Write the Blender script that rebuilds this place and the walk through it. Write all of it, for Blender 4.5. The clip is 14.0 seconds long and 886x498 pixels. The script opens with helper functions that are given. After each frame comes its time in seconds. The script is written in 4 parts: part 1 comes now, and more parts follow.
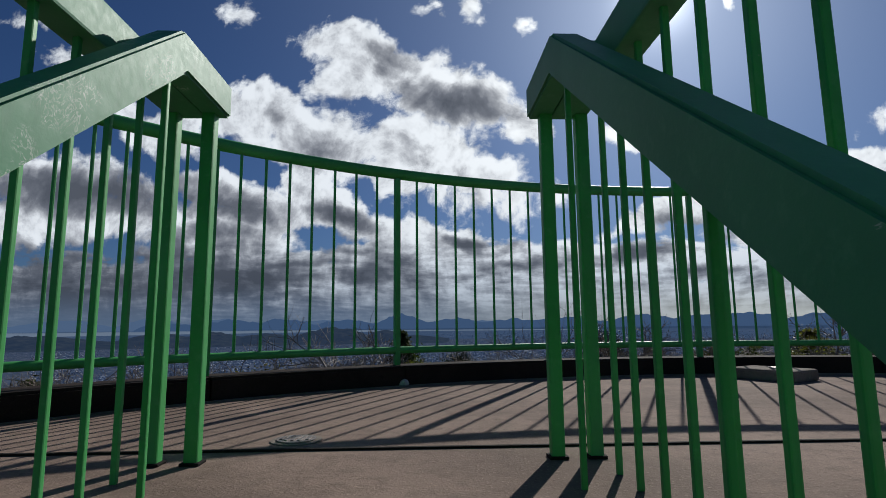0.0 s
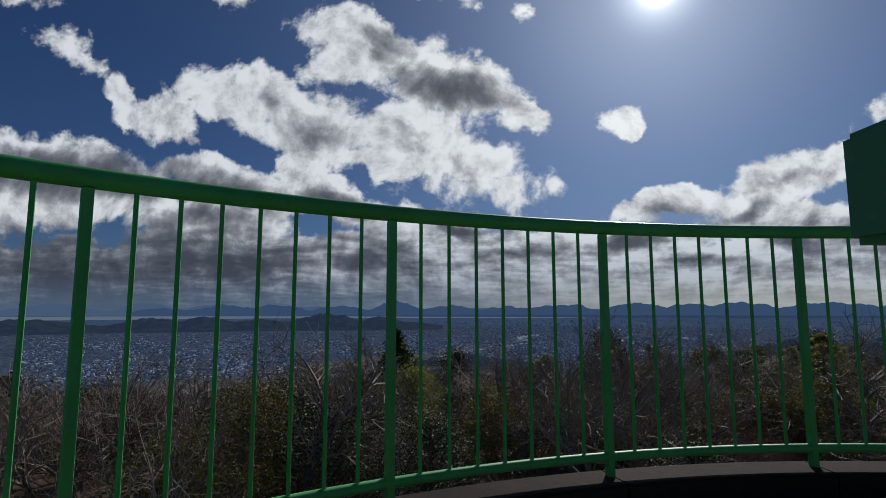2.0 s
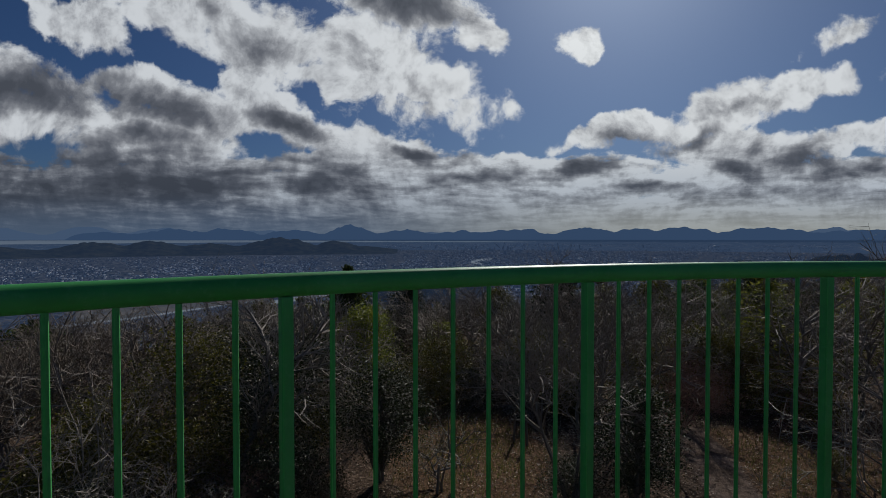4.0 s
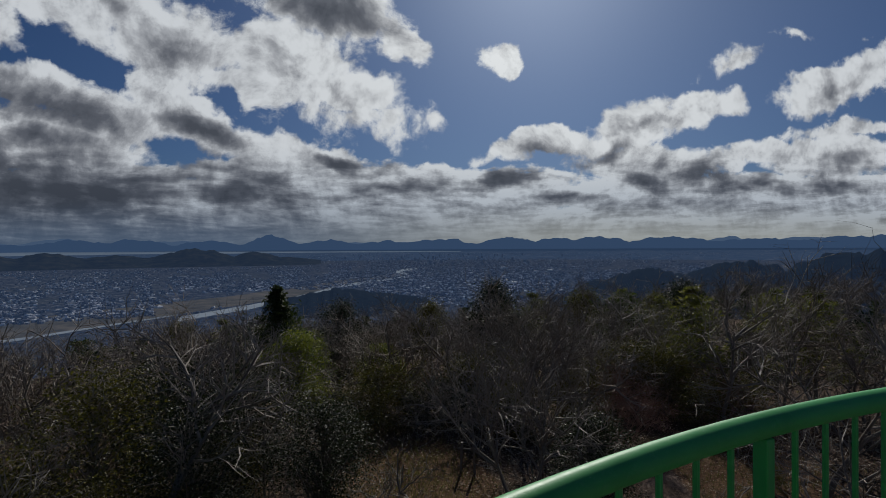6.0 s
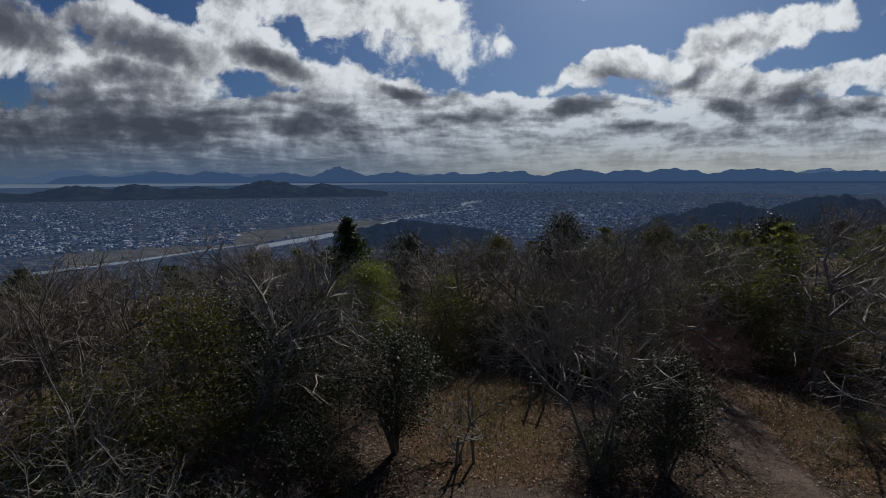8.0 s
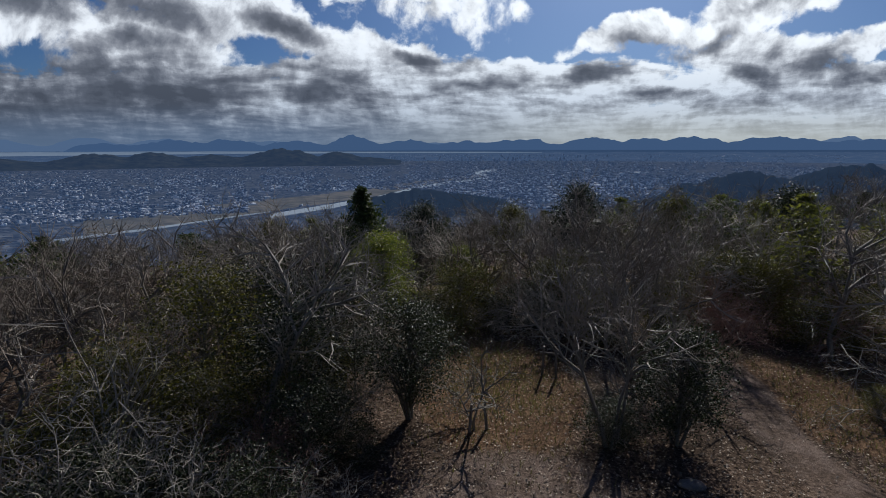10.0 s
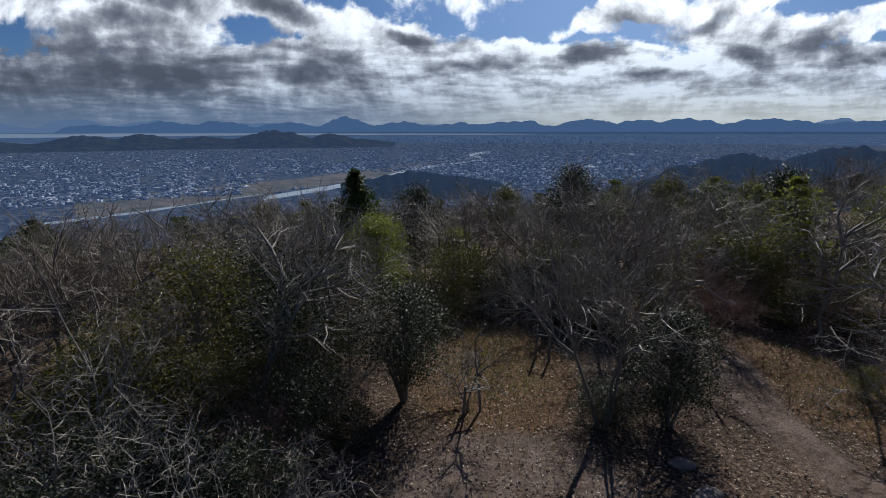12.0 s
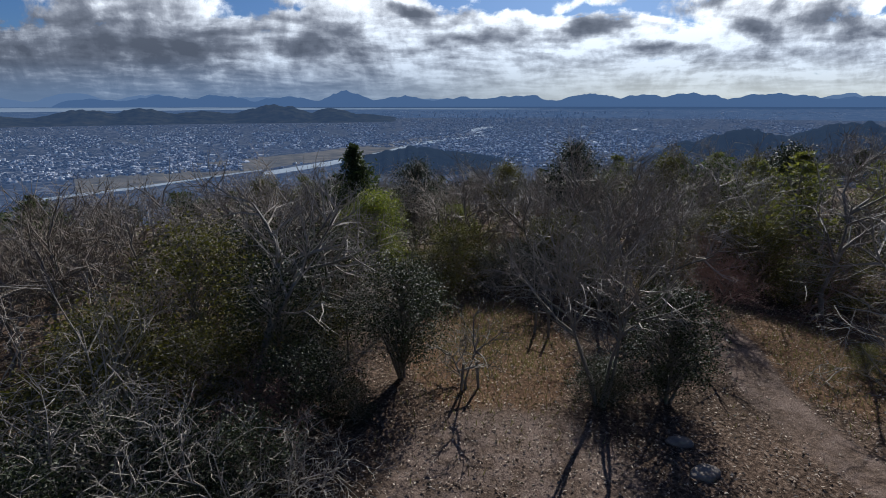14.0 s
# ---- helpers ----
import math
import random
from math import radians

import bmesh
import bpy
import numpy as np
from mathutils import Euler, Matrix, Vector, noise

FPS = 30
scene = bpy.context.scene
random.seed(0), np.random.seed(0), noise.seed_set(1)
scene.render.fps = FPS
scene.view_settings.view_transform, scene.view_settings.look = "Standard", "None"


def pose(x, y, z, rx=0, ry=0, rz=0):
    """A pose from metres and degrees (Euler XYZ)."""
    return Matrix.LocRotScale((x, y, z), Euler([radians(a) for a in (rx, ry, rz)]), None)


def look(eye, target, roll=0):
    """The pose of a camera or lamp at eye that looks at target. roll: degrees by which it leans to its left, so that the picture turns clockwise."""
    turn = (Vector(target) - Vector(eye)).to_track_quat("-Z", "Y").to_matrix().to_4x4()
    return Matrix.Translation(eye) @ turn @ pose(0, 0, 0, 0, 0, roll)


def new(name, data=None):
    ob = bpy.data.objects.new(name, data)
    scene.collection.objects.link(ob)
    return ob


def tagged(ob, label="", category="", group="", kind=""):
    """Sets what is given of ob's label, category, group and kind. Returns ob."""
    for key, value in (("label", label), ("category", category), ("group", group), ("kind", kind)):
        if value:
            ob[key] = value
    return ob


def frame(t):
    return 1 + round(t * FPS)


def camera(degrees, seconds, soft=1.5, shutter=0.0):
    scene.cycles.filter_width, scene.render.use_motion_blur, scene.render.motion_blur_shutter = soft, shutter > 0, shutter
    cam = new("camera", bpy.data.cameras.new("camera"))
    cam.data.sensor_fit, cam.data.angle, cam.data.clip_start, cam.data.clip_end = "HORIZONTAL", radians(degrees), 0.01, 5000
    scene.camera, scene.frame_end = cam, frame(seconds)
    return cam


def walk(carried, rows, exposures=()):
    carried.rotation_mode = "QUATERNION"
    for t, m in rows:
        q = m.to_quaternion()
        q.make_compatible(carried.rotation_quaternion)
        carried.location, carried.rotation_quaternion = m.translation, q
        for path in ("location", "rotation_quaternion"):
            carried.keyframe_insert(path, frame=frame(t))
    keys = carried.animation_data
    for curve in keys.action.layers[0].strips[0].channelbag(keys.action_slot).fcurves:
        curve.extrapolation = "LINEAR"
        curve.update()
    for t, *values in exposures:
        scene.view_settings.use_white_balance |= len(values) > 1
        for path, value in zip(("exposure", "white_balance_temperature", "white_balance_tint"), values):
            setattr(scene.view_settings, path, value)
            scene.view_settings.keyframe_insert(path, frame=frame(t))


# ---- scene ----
cam = camera(78.5, 14.0, soft=0.9)
PATH = [
    (0.0, 0.973, 1.125, 0.274, 8.03, 0.57, 7.15),
    (0.3, 0.966, 1.244, 0.320, 8.01, 0.49, 6.77),
    (0.6, 0.930, 1.382, 0.436, 8.01, 0.49, 6.76),
    (0.9, 0.873, 1.516, 0.522, 8.04, 0.13, 6.90),
    (1.2, 0.830, 1.676, 0.638, 8.26, 0.30, 6.85),
    (1.5, 0.804, 1.832, 0.669, 8.23, 0.21, 6.73),
    (2.0, 0.768, 2.091, 0.768, 6.68, 0.07, 6.53),
    (2.5, 0.794, 2.217, 0.982, 3.79, 0.14, 6.22),
    (3.0, 0.859, 2.361, 1.082, 1.85, 0.30, 5.27),
    (3.5, 0.852, 2.509, 1.173, -0.12, 0.06, 4.32),
    (4.0, 0.779, 2.774, 1.278, -1.30, 0.01, 1.77),
    (4.2, 0.785, 2.827, 1.365, -1.79, 0.08, -0.25),
    (6.3, 0.263, 3.591, 1.585, -0.19, 0.34, -6.15),
    (6.5, 0.245, 3.707, 1.584, -0.27, 0.38, -5.87),
    (7.0, 0.191, 3.804, 1.591, -3.15, 0.28, -3.35),
    (7.5, 0.179, 3.831, 1.585, -6.24, 0.26, -0.28),
    (8.0, 0.191, 3.833, 1.583, -7.38, 0.22, 0.73),
    (10.5, 0.164, 3.854, 1.615, -11.27, 0.17, 2.27),
    (11.0, 0.160, 3.854, 1.630, -11.73, 0.16, 2.21),
    (11.5, 0.173, 3.856, 1.626, -12.11, 0.13, 1.99),
    (12.0, 0.179, 3.864, 1.617, -12.49, 0.15, 1.57),
    (12.5, 0.169, 3.885, 1.611, -12.88, 0.04, 1.19),
    (13.0, 0.176, 3.921, 1.601, -13.72, -0.01, 1.57),
    (13.5, 0.206, 3.982, 1.594, -14.50, 0.10, 1.82),
    (14.0, 0.238, 4.035, 1.589, -15.02, 0.07, 1.72),
]
walk(cam, [(t, pose(x, y, z, 90 + p, r, w)) for t, x, y, z, p, r, w in PATH],
     exposures=[(0.0, -0.38, 6100, 8), (1.0, -0.48, 6100, 8), (2.0, -0.65, 6150, 8), (3.0, -0.8, 6200, 8), (4.0, -0.85, 6200, 8), (6.5, -0.88, 6200, 8), (8.0, -0.66, 6150, 8), (10.5, -0.15, 5950, 8), (12.0, -0.02, 5900, 8), (14.0, 0.22, 5900, 8)])

# ---- sun and sky ----
SUN_ELEV, SUN_AZ = 30.5, 16.4        # degrees above the horizon, degrees from +y towards +x
sun_dir = Vector((math.sin(radians(SUN_AZ)) * math.cos(radians(SUN_ELEV)),
                  math.cos(radians(SUN_AZ)) * math.cos(radians(SUN_ELEV)), math.sin(radians(SUN_ELEV))))
sun_data = bpy.data.lights.new("sun", "SUN")
sun_data.energy, sun_data.angle, sun_data.color = 5.0, radians(0.5), (1.0, 0.93, 0.84)
sun = new("sun", sun_data)
sun.matrix_world = look(sun_dir * 50, (0, 0, 0))


class Nodes:
    """Short hand for building a node tree."""

    def __init__(self, tree):
        self.tree = tree
        tree.nodes.clear()

    def add(self, kind, **props):
        n = self.tree.nodes.new("ShaderNode" + kind)
        for key, value in props.items():
            setattr(n, key, value)
        return n

    def put(self, sock, value):
        if isinstance(value, bpy.types.NodeSocket):
            self.tree.links.new(value, sock)
        else:
            sock.default_value = value

    def math(self, op, a, b=0.0, c=0.0, clamp=False):
        n = self.add("Math", operation=op, use_clamp=clamp)
        for sock, value in zip(n.inputs, (a, b, c)):
            self.put(sock, value)
        return n.outputs[0]

    def vec(self, op, a, b=(0, 0, 0)):
        n = self.add("VectorMath", operation=op)
        self.put(n.inputs[0], a)
        self.put(n.inputs[1], b)
        return n.outputs["Value"] if op in ("LENGTH", "DOT_PRODUCT") else n.outputs["Vector"]

    def mix(self, fac, a, b, blend="MIX"):
        n = self.add("MixRGB", blend_type=blend)
        for sock, value in zip(n.inputs, (fac, a, b)):
            self.put(sock, value)
        return n.outputs[0]

    def noise(self, vector, scale, detail=4.0, rough=0.55, warp=0.0, dim="3D"):
        n = self.add("TexNoise", noise_dimensions=dim)
        if vector is not None:
            self.put(n.inputs["Vector"], vector)
        n.inputs["Scale"].default_value = scale
        n.inputs["Detail"].default_value = detail
        n.inputs["Roughness"].default_value = rough
        n.inputs["Distortion"].default_value = warp
        return n.outputs["Fac"]

    def ramp(self, fac, stops):
        n = self.add("ValToRGB")
        el = n.color_ramp.elements
        while len(el) < len(stops):
            el.new(0.5)
        for e, (p, c) in zip(el, stops):
            e.position, e.color = p, (*c, 1) if len(c) == 3 else c
        self.put(n.inputs[0], fac)
        return n.outputs[0]

    def smooth(self, x, lo, hi, a=0.0, b=1.0):
        n = self.add("MapRange", interpolation_type="SMOOTHSTEP")
        for sock, value in zip(n.inputs, (x, lo, hi, a, b)):
            self.put(sock, value)
        return n.outputs[0]


# clouds: centre (right/ahead, up/ahead), half sizes, turn in degrees
HEAPS = [
    (-0.305, 0.553, 0.13, 0.062, -19),
    (-0.327, 0.484, 0.088, 0.058, -3),
    (-0.115, 0.45, 0.17, 0.071, -22),
    (0.036, 0.366, 0.062, 0.04, -13),
    (-0.48, 0.454, 0.087, 0.061, -3),
    (-0.551, 0.421, 0.12, 0.049, -24),
    (-0.37, 0.368, 0.154, 0.071, -17),
    (-0.188, 0.346, 0.168, 0.068, -8),
    (-0.232, 0.291, 0.125, 0.038, -2),
    (-0.067, 0.287, 0.118, 0.046, -2),
    (-0.391, 0.285, 0.059, 0.056, -59),
    (-0.704, 0.399, 0.101, 0.053, -17),
    (0.218, 0.355, 0.038, 0.039, -3),
    (-0.785, 0.461, 0.065, 0.043, -48),
]
WISPS = [
    (-0.046, 0.242, 0.176, 0.049, -5),
    (0.095, 0.243, 0.054, 0.037, -2),
    (-0.904, 0.548, 0.134, 0.029, -26),
    (-1.055, 0.688, 0.077, 0.021, -4),
    (-0.545, 0.647, 0.043, 0.031, -51),
    (-0.143, 0.629, 0.041, 0.019, 6),
    (-0.055, 0.628, 0.043, 0.03, -35),
    (0.046, 0.573, 0.02, 0.024, -4),
    (0.404, 0.587, 0.015, 0.021, 49),
    (0.68, 0.358, 0.106, 0.022, 28),
    (0.805, 0.417, 0.047, 0.014, -17),
]
BANKS = [
    (-0.602, 0.281, 0.14, 0.039, -5),
    (-0.585, 0.196, 0.173, 0.063, 1),
    (-0.497, 0.246, 0.139, 0.051, -15),
    (-0.351, 0.227, 0.124, 0.042, -22),
    (-0.475, 0.163, 0.084, 0.039, 1),
    (-0.186, 0.173, 0.129, 0.043, -14),
    (-0.086, 0.154, 0.061, 0.027, -20),
    (0.287, 0.189, 0.148, 0.028, 10),
    (0.471, 0.226, 0.153, 0.043, 16),
    (0.603, 0.263, 0.122, 0.033, 14),
]
MORE_BANKS = [
    (0.516, 0.163, 0.183, 0.046, 1),
    (0.896, 0.31, 0.117, 0.043, 14),
    (0.98, 0.364, 0.075, 0.039, 11),
    (0.933, 0.235, 0.136, 0.027, 6),
    (0.726, 0.181, 0.155, 0.027, 8),
    (0.908, 0.178, 0.185, 0.054, 4),
    (-0.567, 0.152, 0.210, 0.044, 0),
    (-0.255, 0.140, 0.156, 0.024, 0),
    (0.037, 0.130, 0.177, 0.027, 0),
    (-0.940, 0.314, 0.283, 0.064, -8),
    (-0.914, 0.227, 0.318, 0.068, 0),
]
# their thick grey cores: the same, and how thick
HIGH_CORES = [
    (-0.099, 0.43, 0.168, 0.055, -15, 1.3),
    (-0.223, 0.52, 0.072, 0.051, -38, 0.9),
    (-0.37, 0.354, 0.113, 0.048, -22, 0.7),
    (-0.467, 0.426, 0.074, 0.029, -22, 0.5),
    (-0.557, 0.243, 0.183, 0.047, -10, 1.25),
    (-0.313, 0.214, 0.106, 0.032, -14, 1.4),
    (-0.603, 0.188, 0.145, 0.037, 1, 1),
    (-0.094, 0.149, 0.05, 0.023, -15, 1.2),
    (-0.89, 0.285, 0.384, 0.069, -4, 1.5),
]
LOW_CORES = [
    (0.227, 0.123, 0.103, 0.028, 8, 1),
    (0.016, 0.106, 0.114, 0.026, 0, 0.9),
    (-0.256, 0.105, 0.147, 0.03, 0, 0.9),
    (-0.522, 0.094, 0.222, 0.051, 0, 0.8),
    (0.437, 0.189, 0.056, 0.024, 29, 1),
    (0.293, 0.171, 0.082, 0.021, 1, 0.8),
    (0.482, 0.237, 0.102, 0.019, 15, 0.45),
    (0.62, 0.142, 0.111, 0.038, -4, 1.1),
    (0.505, 0.119, 0.074, 0.027, 0, 0.9),
    (0.738, 0.126, 0.137, 0.028, 0, 0.9),
    (0.92, 0.115, 0.136, 0.023, 3, 0.8),
    (0.92, 0.163, 0.099, 0.027, 5, 0.6),
    (0.896, 0.301, 0.08, 0.02, 6, 0.5),
    (0.347, 0.089, 0.083, 0.015, 0, 0.6),
]


def build_sky():
    world = bpy.data.worlds.new("sky")
    world.use_nodes = True
    scene.world = world
    k = Nodes(world.node_tree)
    coord = k.add("TexCoord").outputs["Generated"]
    sep = k.add("SeparateXYZ")
    k.put(sep.inputs[0], coord)
    x, y, z = sep.outputs
    ahead = k.math("MAXIMUM", k.math("ABSOLUTE", y), 0.2)
    u, v = k.math("DIVIDE", x, ahead), k.math("DIVIDE", k.math("MAXIMUM", z, 0.0), ahead)
    comb = k.add("CombineXYZ")
    k.put(comb.inputs[0], u), k.put(comb.inputs[1], v)
    flat = comb.outputs[0]
    # ragged edges
    w1 = k.add("TexNoise")
    k.put(w1.inputs["Vector"], flat)
    w1.inputs["Scale"].default_value, w1.inputs["Detail"].default_value = 11.0, 7.0
    off = k.vec("MULTIPLY", k.vec("SUBTRACT", w1.outputs["Color"], (0.5, 0.5, 0.5)), (0.12, 0.09, 0))
    p = k.vec("ADD", flat, off)

    def blob(cx, cy, rx, ry, turn):
        m = k.add("Mapping", vector_type="TEXTURE")
        k.put(m.inputs["Vector"], p)
        m.inputs["Location"].default_value = (cx, cy, 0)
        m.inputs["Rotation"].default_value = (0, 0, radians(turn))
        m.inputs["Scale"].default_value = (rx, ry, 1)
        return k.math("SUBTRACT", 1.0, k.vec("LENGTH", m.outputs[0]))

    def union(rows, soft):
        e = None
        for row in rows:
            d = blob(*row)
            e = d if e is None else k.math("SMOOTH_MAX", e, d, soft)
        return e

    def cores(rows):
        e = None
        for *row, grey in rows:
            d = k.math("MULTIPLY", k.math("MAXIMUM", blob(*row), 0.0), grey)
            e = d if e is None else k.math("SMOOTH_MAX", e, d, 0.15)
        return e

    # heaped layers that grow smaller and closer towards the horizon
    near_v = k.math("ADD", v, 0.06)
    q = k.add("CombineXYZ")
    k.put(q.inputs[0], k.math("ADD", k.math("MULTIPLY", u, 7.0), k.math("MULTIPLY", k.math("DIVIDE", u, near_v), 0.22)))
    k.put(q.inputs[1], k.math("MULTIPLY", k.math("LOGARITHM", near_v, 2.71828), 5.2))
    layer = q.outputs[0]
    bn = k.noise(layer, 0.85, 10.0, 0.58, 0.25)
    # noise, and the same noise a little nearer to the sun
    to_sun = k.vec("SUBTRACT", (math.tan(radians(SUN_AZ)), math.tan(radians(SUN_ELEV)) / math.cos(radians(SUN_AZ)), 0), flat)
    sunward = k.vec("NORMALIZE", to_sun)
    puff = k.noise(flat, 7.0, 11.0, 0.62, 0.3)
    puff_sun = k.noise(k.vec("ADD", flat, k.vec("MULTIPLY", sunward, (0.022, 0.022, 0))), 7.0, 11.0, 0.62, 0.3)
    fine = k.noise(flat, 34.0, 9.0, 0.64, 0.4)
    bn_sun = k.noise(k.vec("ADD", layer, (0.0, 0.22, 0)), 0.85, 10.0, 0.58, 0.25)
    rough = k.math("ADD", k.math("MULTIPLY", k.math("SUBTRACT", puff, 0.5), 1.7), k.math("MULTIPLY", k.math("SUBTRACT", fine, 0.5), 0.7))
    solid = k.math("MAXIMUM", union(HEAPS, 0.1), union(BANKS + MORE_BANKS, 0.1))
    torn = k.math("MULTIPLY", union(WISPS, 0.05), 0.38)
    low = k.math("ADD", k.smooth(v, 0.20, 0.11, -0.9, 0.75), k.math("MULTIPLY", k.math("SUBTRACT", bn, 0.5), 2.4))
    shape = k.math("MAXIMUM", k.math("MAXIMUM", solid, torn), low)
    dens = k.math("ADD", shape, rough)
    cover = k.math("MULTIPLY", k.smooth(dens, -0.05, 0.30), k.smooth(y, -0.25, 0.2, 0.15, 1.0))
    # thick cloud between the eye and the sun is grey, thin edges and the sides towards the sun are white
    mass = k.math("MAXIMUM", cores(HIGH_CORES), cores(LOW_CORES))
    side = k.math("ADD", k.math("MULTIPLY", k.math("SUBTRACT", puff_sun, puff), 1.8), k.math("MULTIPLY", k.math("SUBTRACT", fine, 0.5), 0.35))
    heap = k.math("ADD", k.math("ADD", side, k.math("MULTIPLY", mass, 0.82)), k.math("MULTIPLY", k.smooth(dens, 0.3, 1.3), 0.12))
    deck = k.math("ADD", k.math("MULTIPLY", k.math("SUBTRACT", bn_sun, bn), 0.9), k.math("MULTIPLY", k.math("SUBTRACT", bn_sun, 0.50), 1.1))
    deck = k.math("ADD", deck, k.math("ADD", k.smooth(u, 0.15, -0.4, 0.0, 0.22), k.smooth(u, -0.3, -0.9, 0.0, 0.4)))
    thick = k.math("ADD", heap, k.math("MULTIPLY", k.math("ADD", deck, 0.05), k.smooth(v, 0.21, 0.13)))
    cloud = k.ramp(thick, [(0.0, (1.18, 1.18, 1.165)), (0.10, (1.03, 1.03, 1.02)), (0.26, (0.70, 0.70, 0.71)), (0.46, (0.38, 0.385, 0.41)), (0.70, (0.20, 0.21, 0.24)), (1.0, (0.125, 0.135, 0.16))])
    cloud = k.mix(k.smooth(v, 0.20, 0.06), cloud, k.mix(1.0, cloud, (0.66, 0.70, 0.755, 1), "MULTIPLY"))
    # clear sky
    sky = k.add("TexSky", sky_type="NISHITA", sun_disc=False, sun_elevation=radians(SUN_ELEV), sun_rotation=radians(SUN_AZ), altitude=200, air_density=1.0, dust_density=0.4, ozone_density=2.5)
    clear = k.mix(1.0, sky.outputs[0], (0.021, 0.029, 0.044, 1), "MULTIPLY")
    at_sun = k.math("MAXIMUM", k.vec("DOT_PRODUCT", coord, tuple(sun_dir)), 0.0)
    clear = k.mix(k.math("POWER", at_sun, 9.0), clear, k.mix(1.0, clear, (0.15, 0.17, 0.20, 1), "ADD"))
    cloud = k.mix(1.0, cloud, k.mix(k.math("POWER", at_sun, 14.0), (0.90, 0.91, 0.94, 1), (1.2, 1.19, 1.17, 1)), "MULTIPLY")
    col = k.mix(cover, clear, cloud)
    # milky air at the horizon, paler towards the sun
    hz = k.mix(k.smooth(u, -0.35, 0.45), (0.12, 0.175, 0.27, 1), (0.52, 0.53, 0.49, 1))
    col = k.mix(k.smooth(v, 0.09, 0.0, 0.0, 0.85), col, hz)
    # the sun's disc and the bright air round it
    glow = k.math("ADD", k.math("MULTIPLY", k.math("POWER", at_sun, 60.0), 0.25), k.math("MULTIPLY", k.math("POWER", at_sun, 900.0), 1.2))
    disc = k.math("MULTIPLY", k.math("POWER", at_sun, 6000.0), 6.0)
    col = k.mix(1.0, col, k.math("ADD", glow, disc), "ADD")
    bg = k.add("Background")
    k.put(bg.inputs["Color"], col)
    bg.inputs["Strength"].default_value = 1.0
    out = k.add("OutputWorld")
    k.put(out.inputs[0], bg.outputs[0])


build_sky()


# ---- materials ----
def material(name, build):
    m = bpy.data.materials.new(name)
    m.use_nodes = True
    k = Nodes(m.node_tree)
    out = k.add("OutputMaterial")
    k.put(out.inputs["Surface"], build(k))
    return m


def bsdf(k, colour, rough=0.6, bump=None, height=0.01, metal=0.0, spec=0.5):
    b = k.add("BsdfPrincipled")
    k.put(b.inputs["Base Color"], colour)
    k.put(b.inputs["Roughness"], rough)
    b.inputs["Metallic"].default_value = metal
    b.inputs["Specular IOR Level"].default_value = spec
    if bump is not None:
        n = k.add("Bump")
        n.inputs["Strength"].default_value, n.inputs["Distance"].default_value = 0.7, height
        k.put(n.inputs["Height"], bump)
        k.put(b.inputs["Normal"], n.outputs[0])
    return b.outputs[0]


def where(k):
    return k.add("TexCoord").outputs["Object"]


def paint(dark, light, worn, rough, scuffs=0.0):
    def build(k):
        p = where(k)
        big, small = k.noise(p, 3.0, 4), k.noise(p, 45.0, 5, 0.65)
        c = k.mix(k.smooth(big, 0.3, 0.7), (*dark, 1), (*light, 1))
        c = k.mix(k.math("MULTIPLY", k.smooth(small, 0.5, 0.75), 0.35), c, (*worn, 1))
        chip = k.noise(p, 20.0, 6, 0.7, 0.6)
        c = k.mix(k.smooth(chip, 0.70, 0.74), c, (0.42, 0.5, 0.42, 1))
        c = k.mix(k.smooth(k.noise(p, 11.0, 6, 0.7), 0.70, 0.76), c, (0.05, 0.035, 0.02, 1))
        if scuffs:
            lines = k.noise(p, 26.0, 7, 0.6, 3.0)
            ridge = k.smooth(k.math("ABSOLUTE", k.math("SUBTRACT", lines, 0.5)), 0.022, 0.006)
            patch = k.smooth(k.noise(p, 6.0, 3), 0.56, 0.62)
            c = k.mix(k.math("MULTIPLY", k.math("MULTIPLY", ridge, patch), scuffs), c, (0.62, 0.66, 0.6, 1))
            drip = k.add("Mapping")
            k.put(drip.inputs["Vector"], p)
            drip.inputs["Scale"].default_value = (30.0, 30.0, 2.0)
            c = k.mix(k.math("MULTIPLY", k.smooth(k.noise(drip.outputs[0], 1.0, 4), 0.5, 0.75), 0.35), c, tuple(0.5 * v for v in dark) + (1,))
        r = k.math("ADD", rough, k.math("MULTIPLY", small, 0.25))
        return bsdf(k, c, r, k.math("ADD", small, k.math("MULTIPLY", chip, 0.6)), 0.0006, spec=0.3)
    return build


M_GREEN = material("green_paint", paint((0.06, 0.33, 0.08), (0.09, 0.42, 0.122), (0.15, 0.46, 0.185), 0.36))
M_CHALK = material("weathered_green_paint", paint((0.07, 0.26, 0.128), (0.108, 0.32, 0.172), (0.18, 0.385, 0.235), 0.46))
M_SCRATCHED = material("scratched_green_paint", paint((0.07, 0.26, 0.128), (0.108, 0.32, 0.172), (0.18, 0.385, 0.235), 0.46, 0.8))


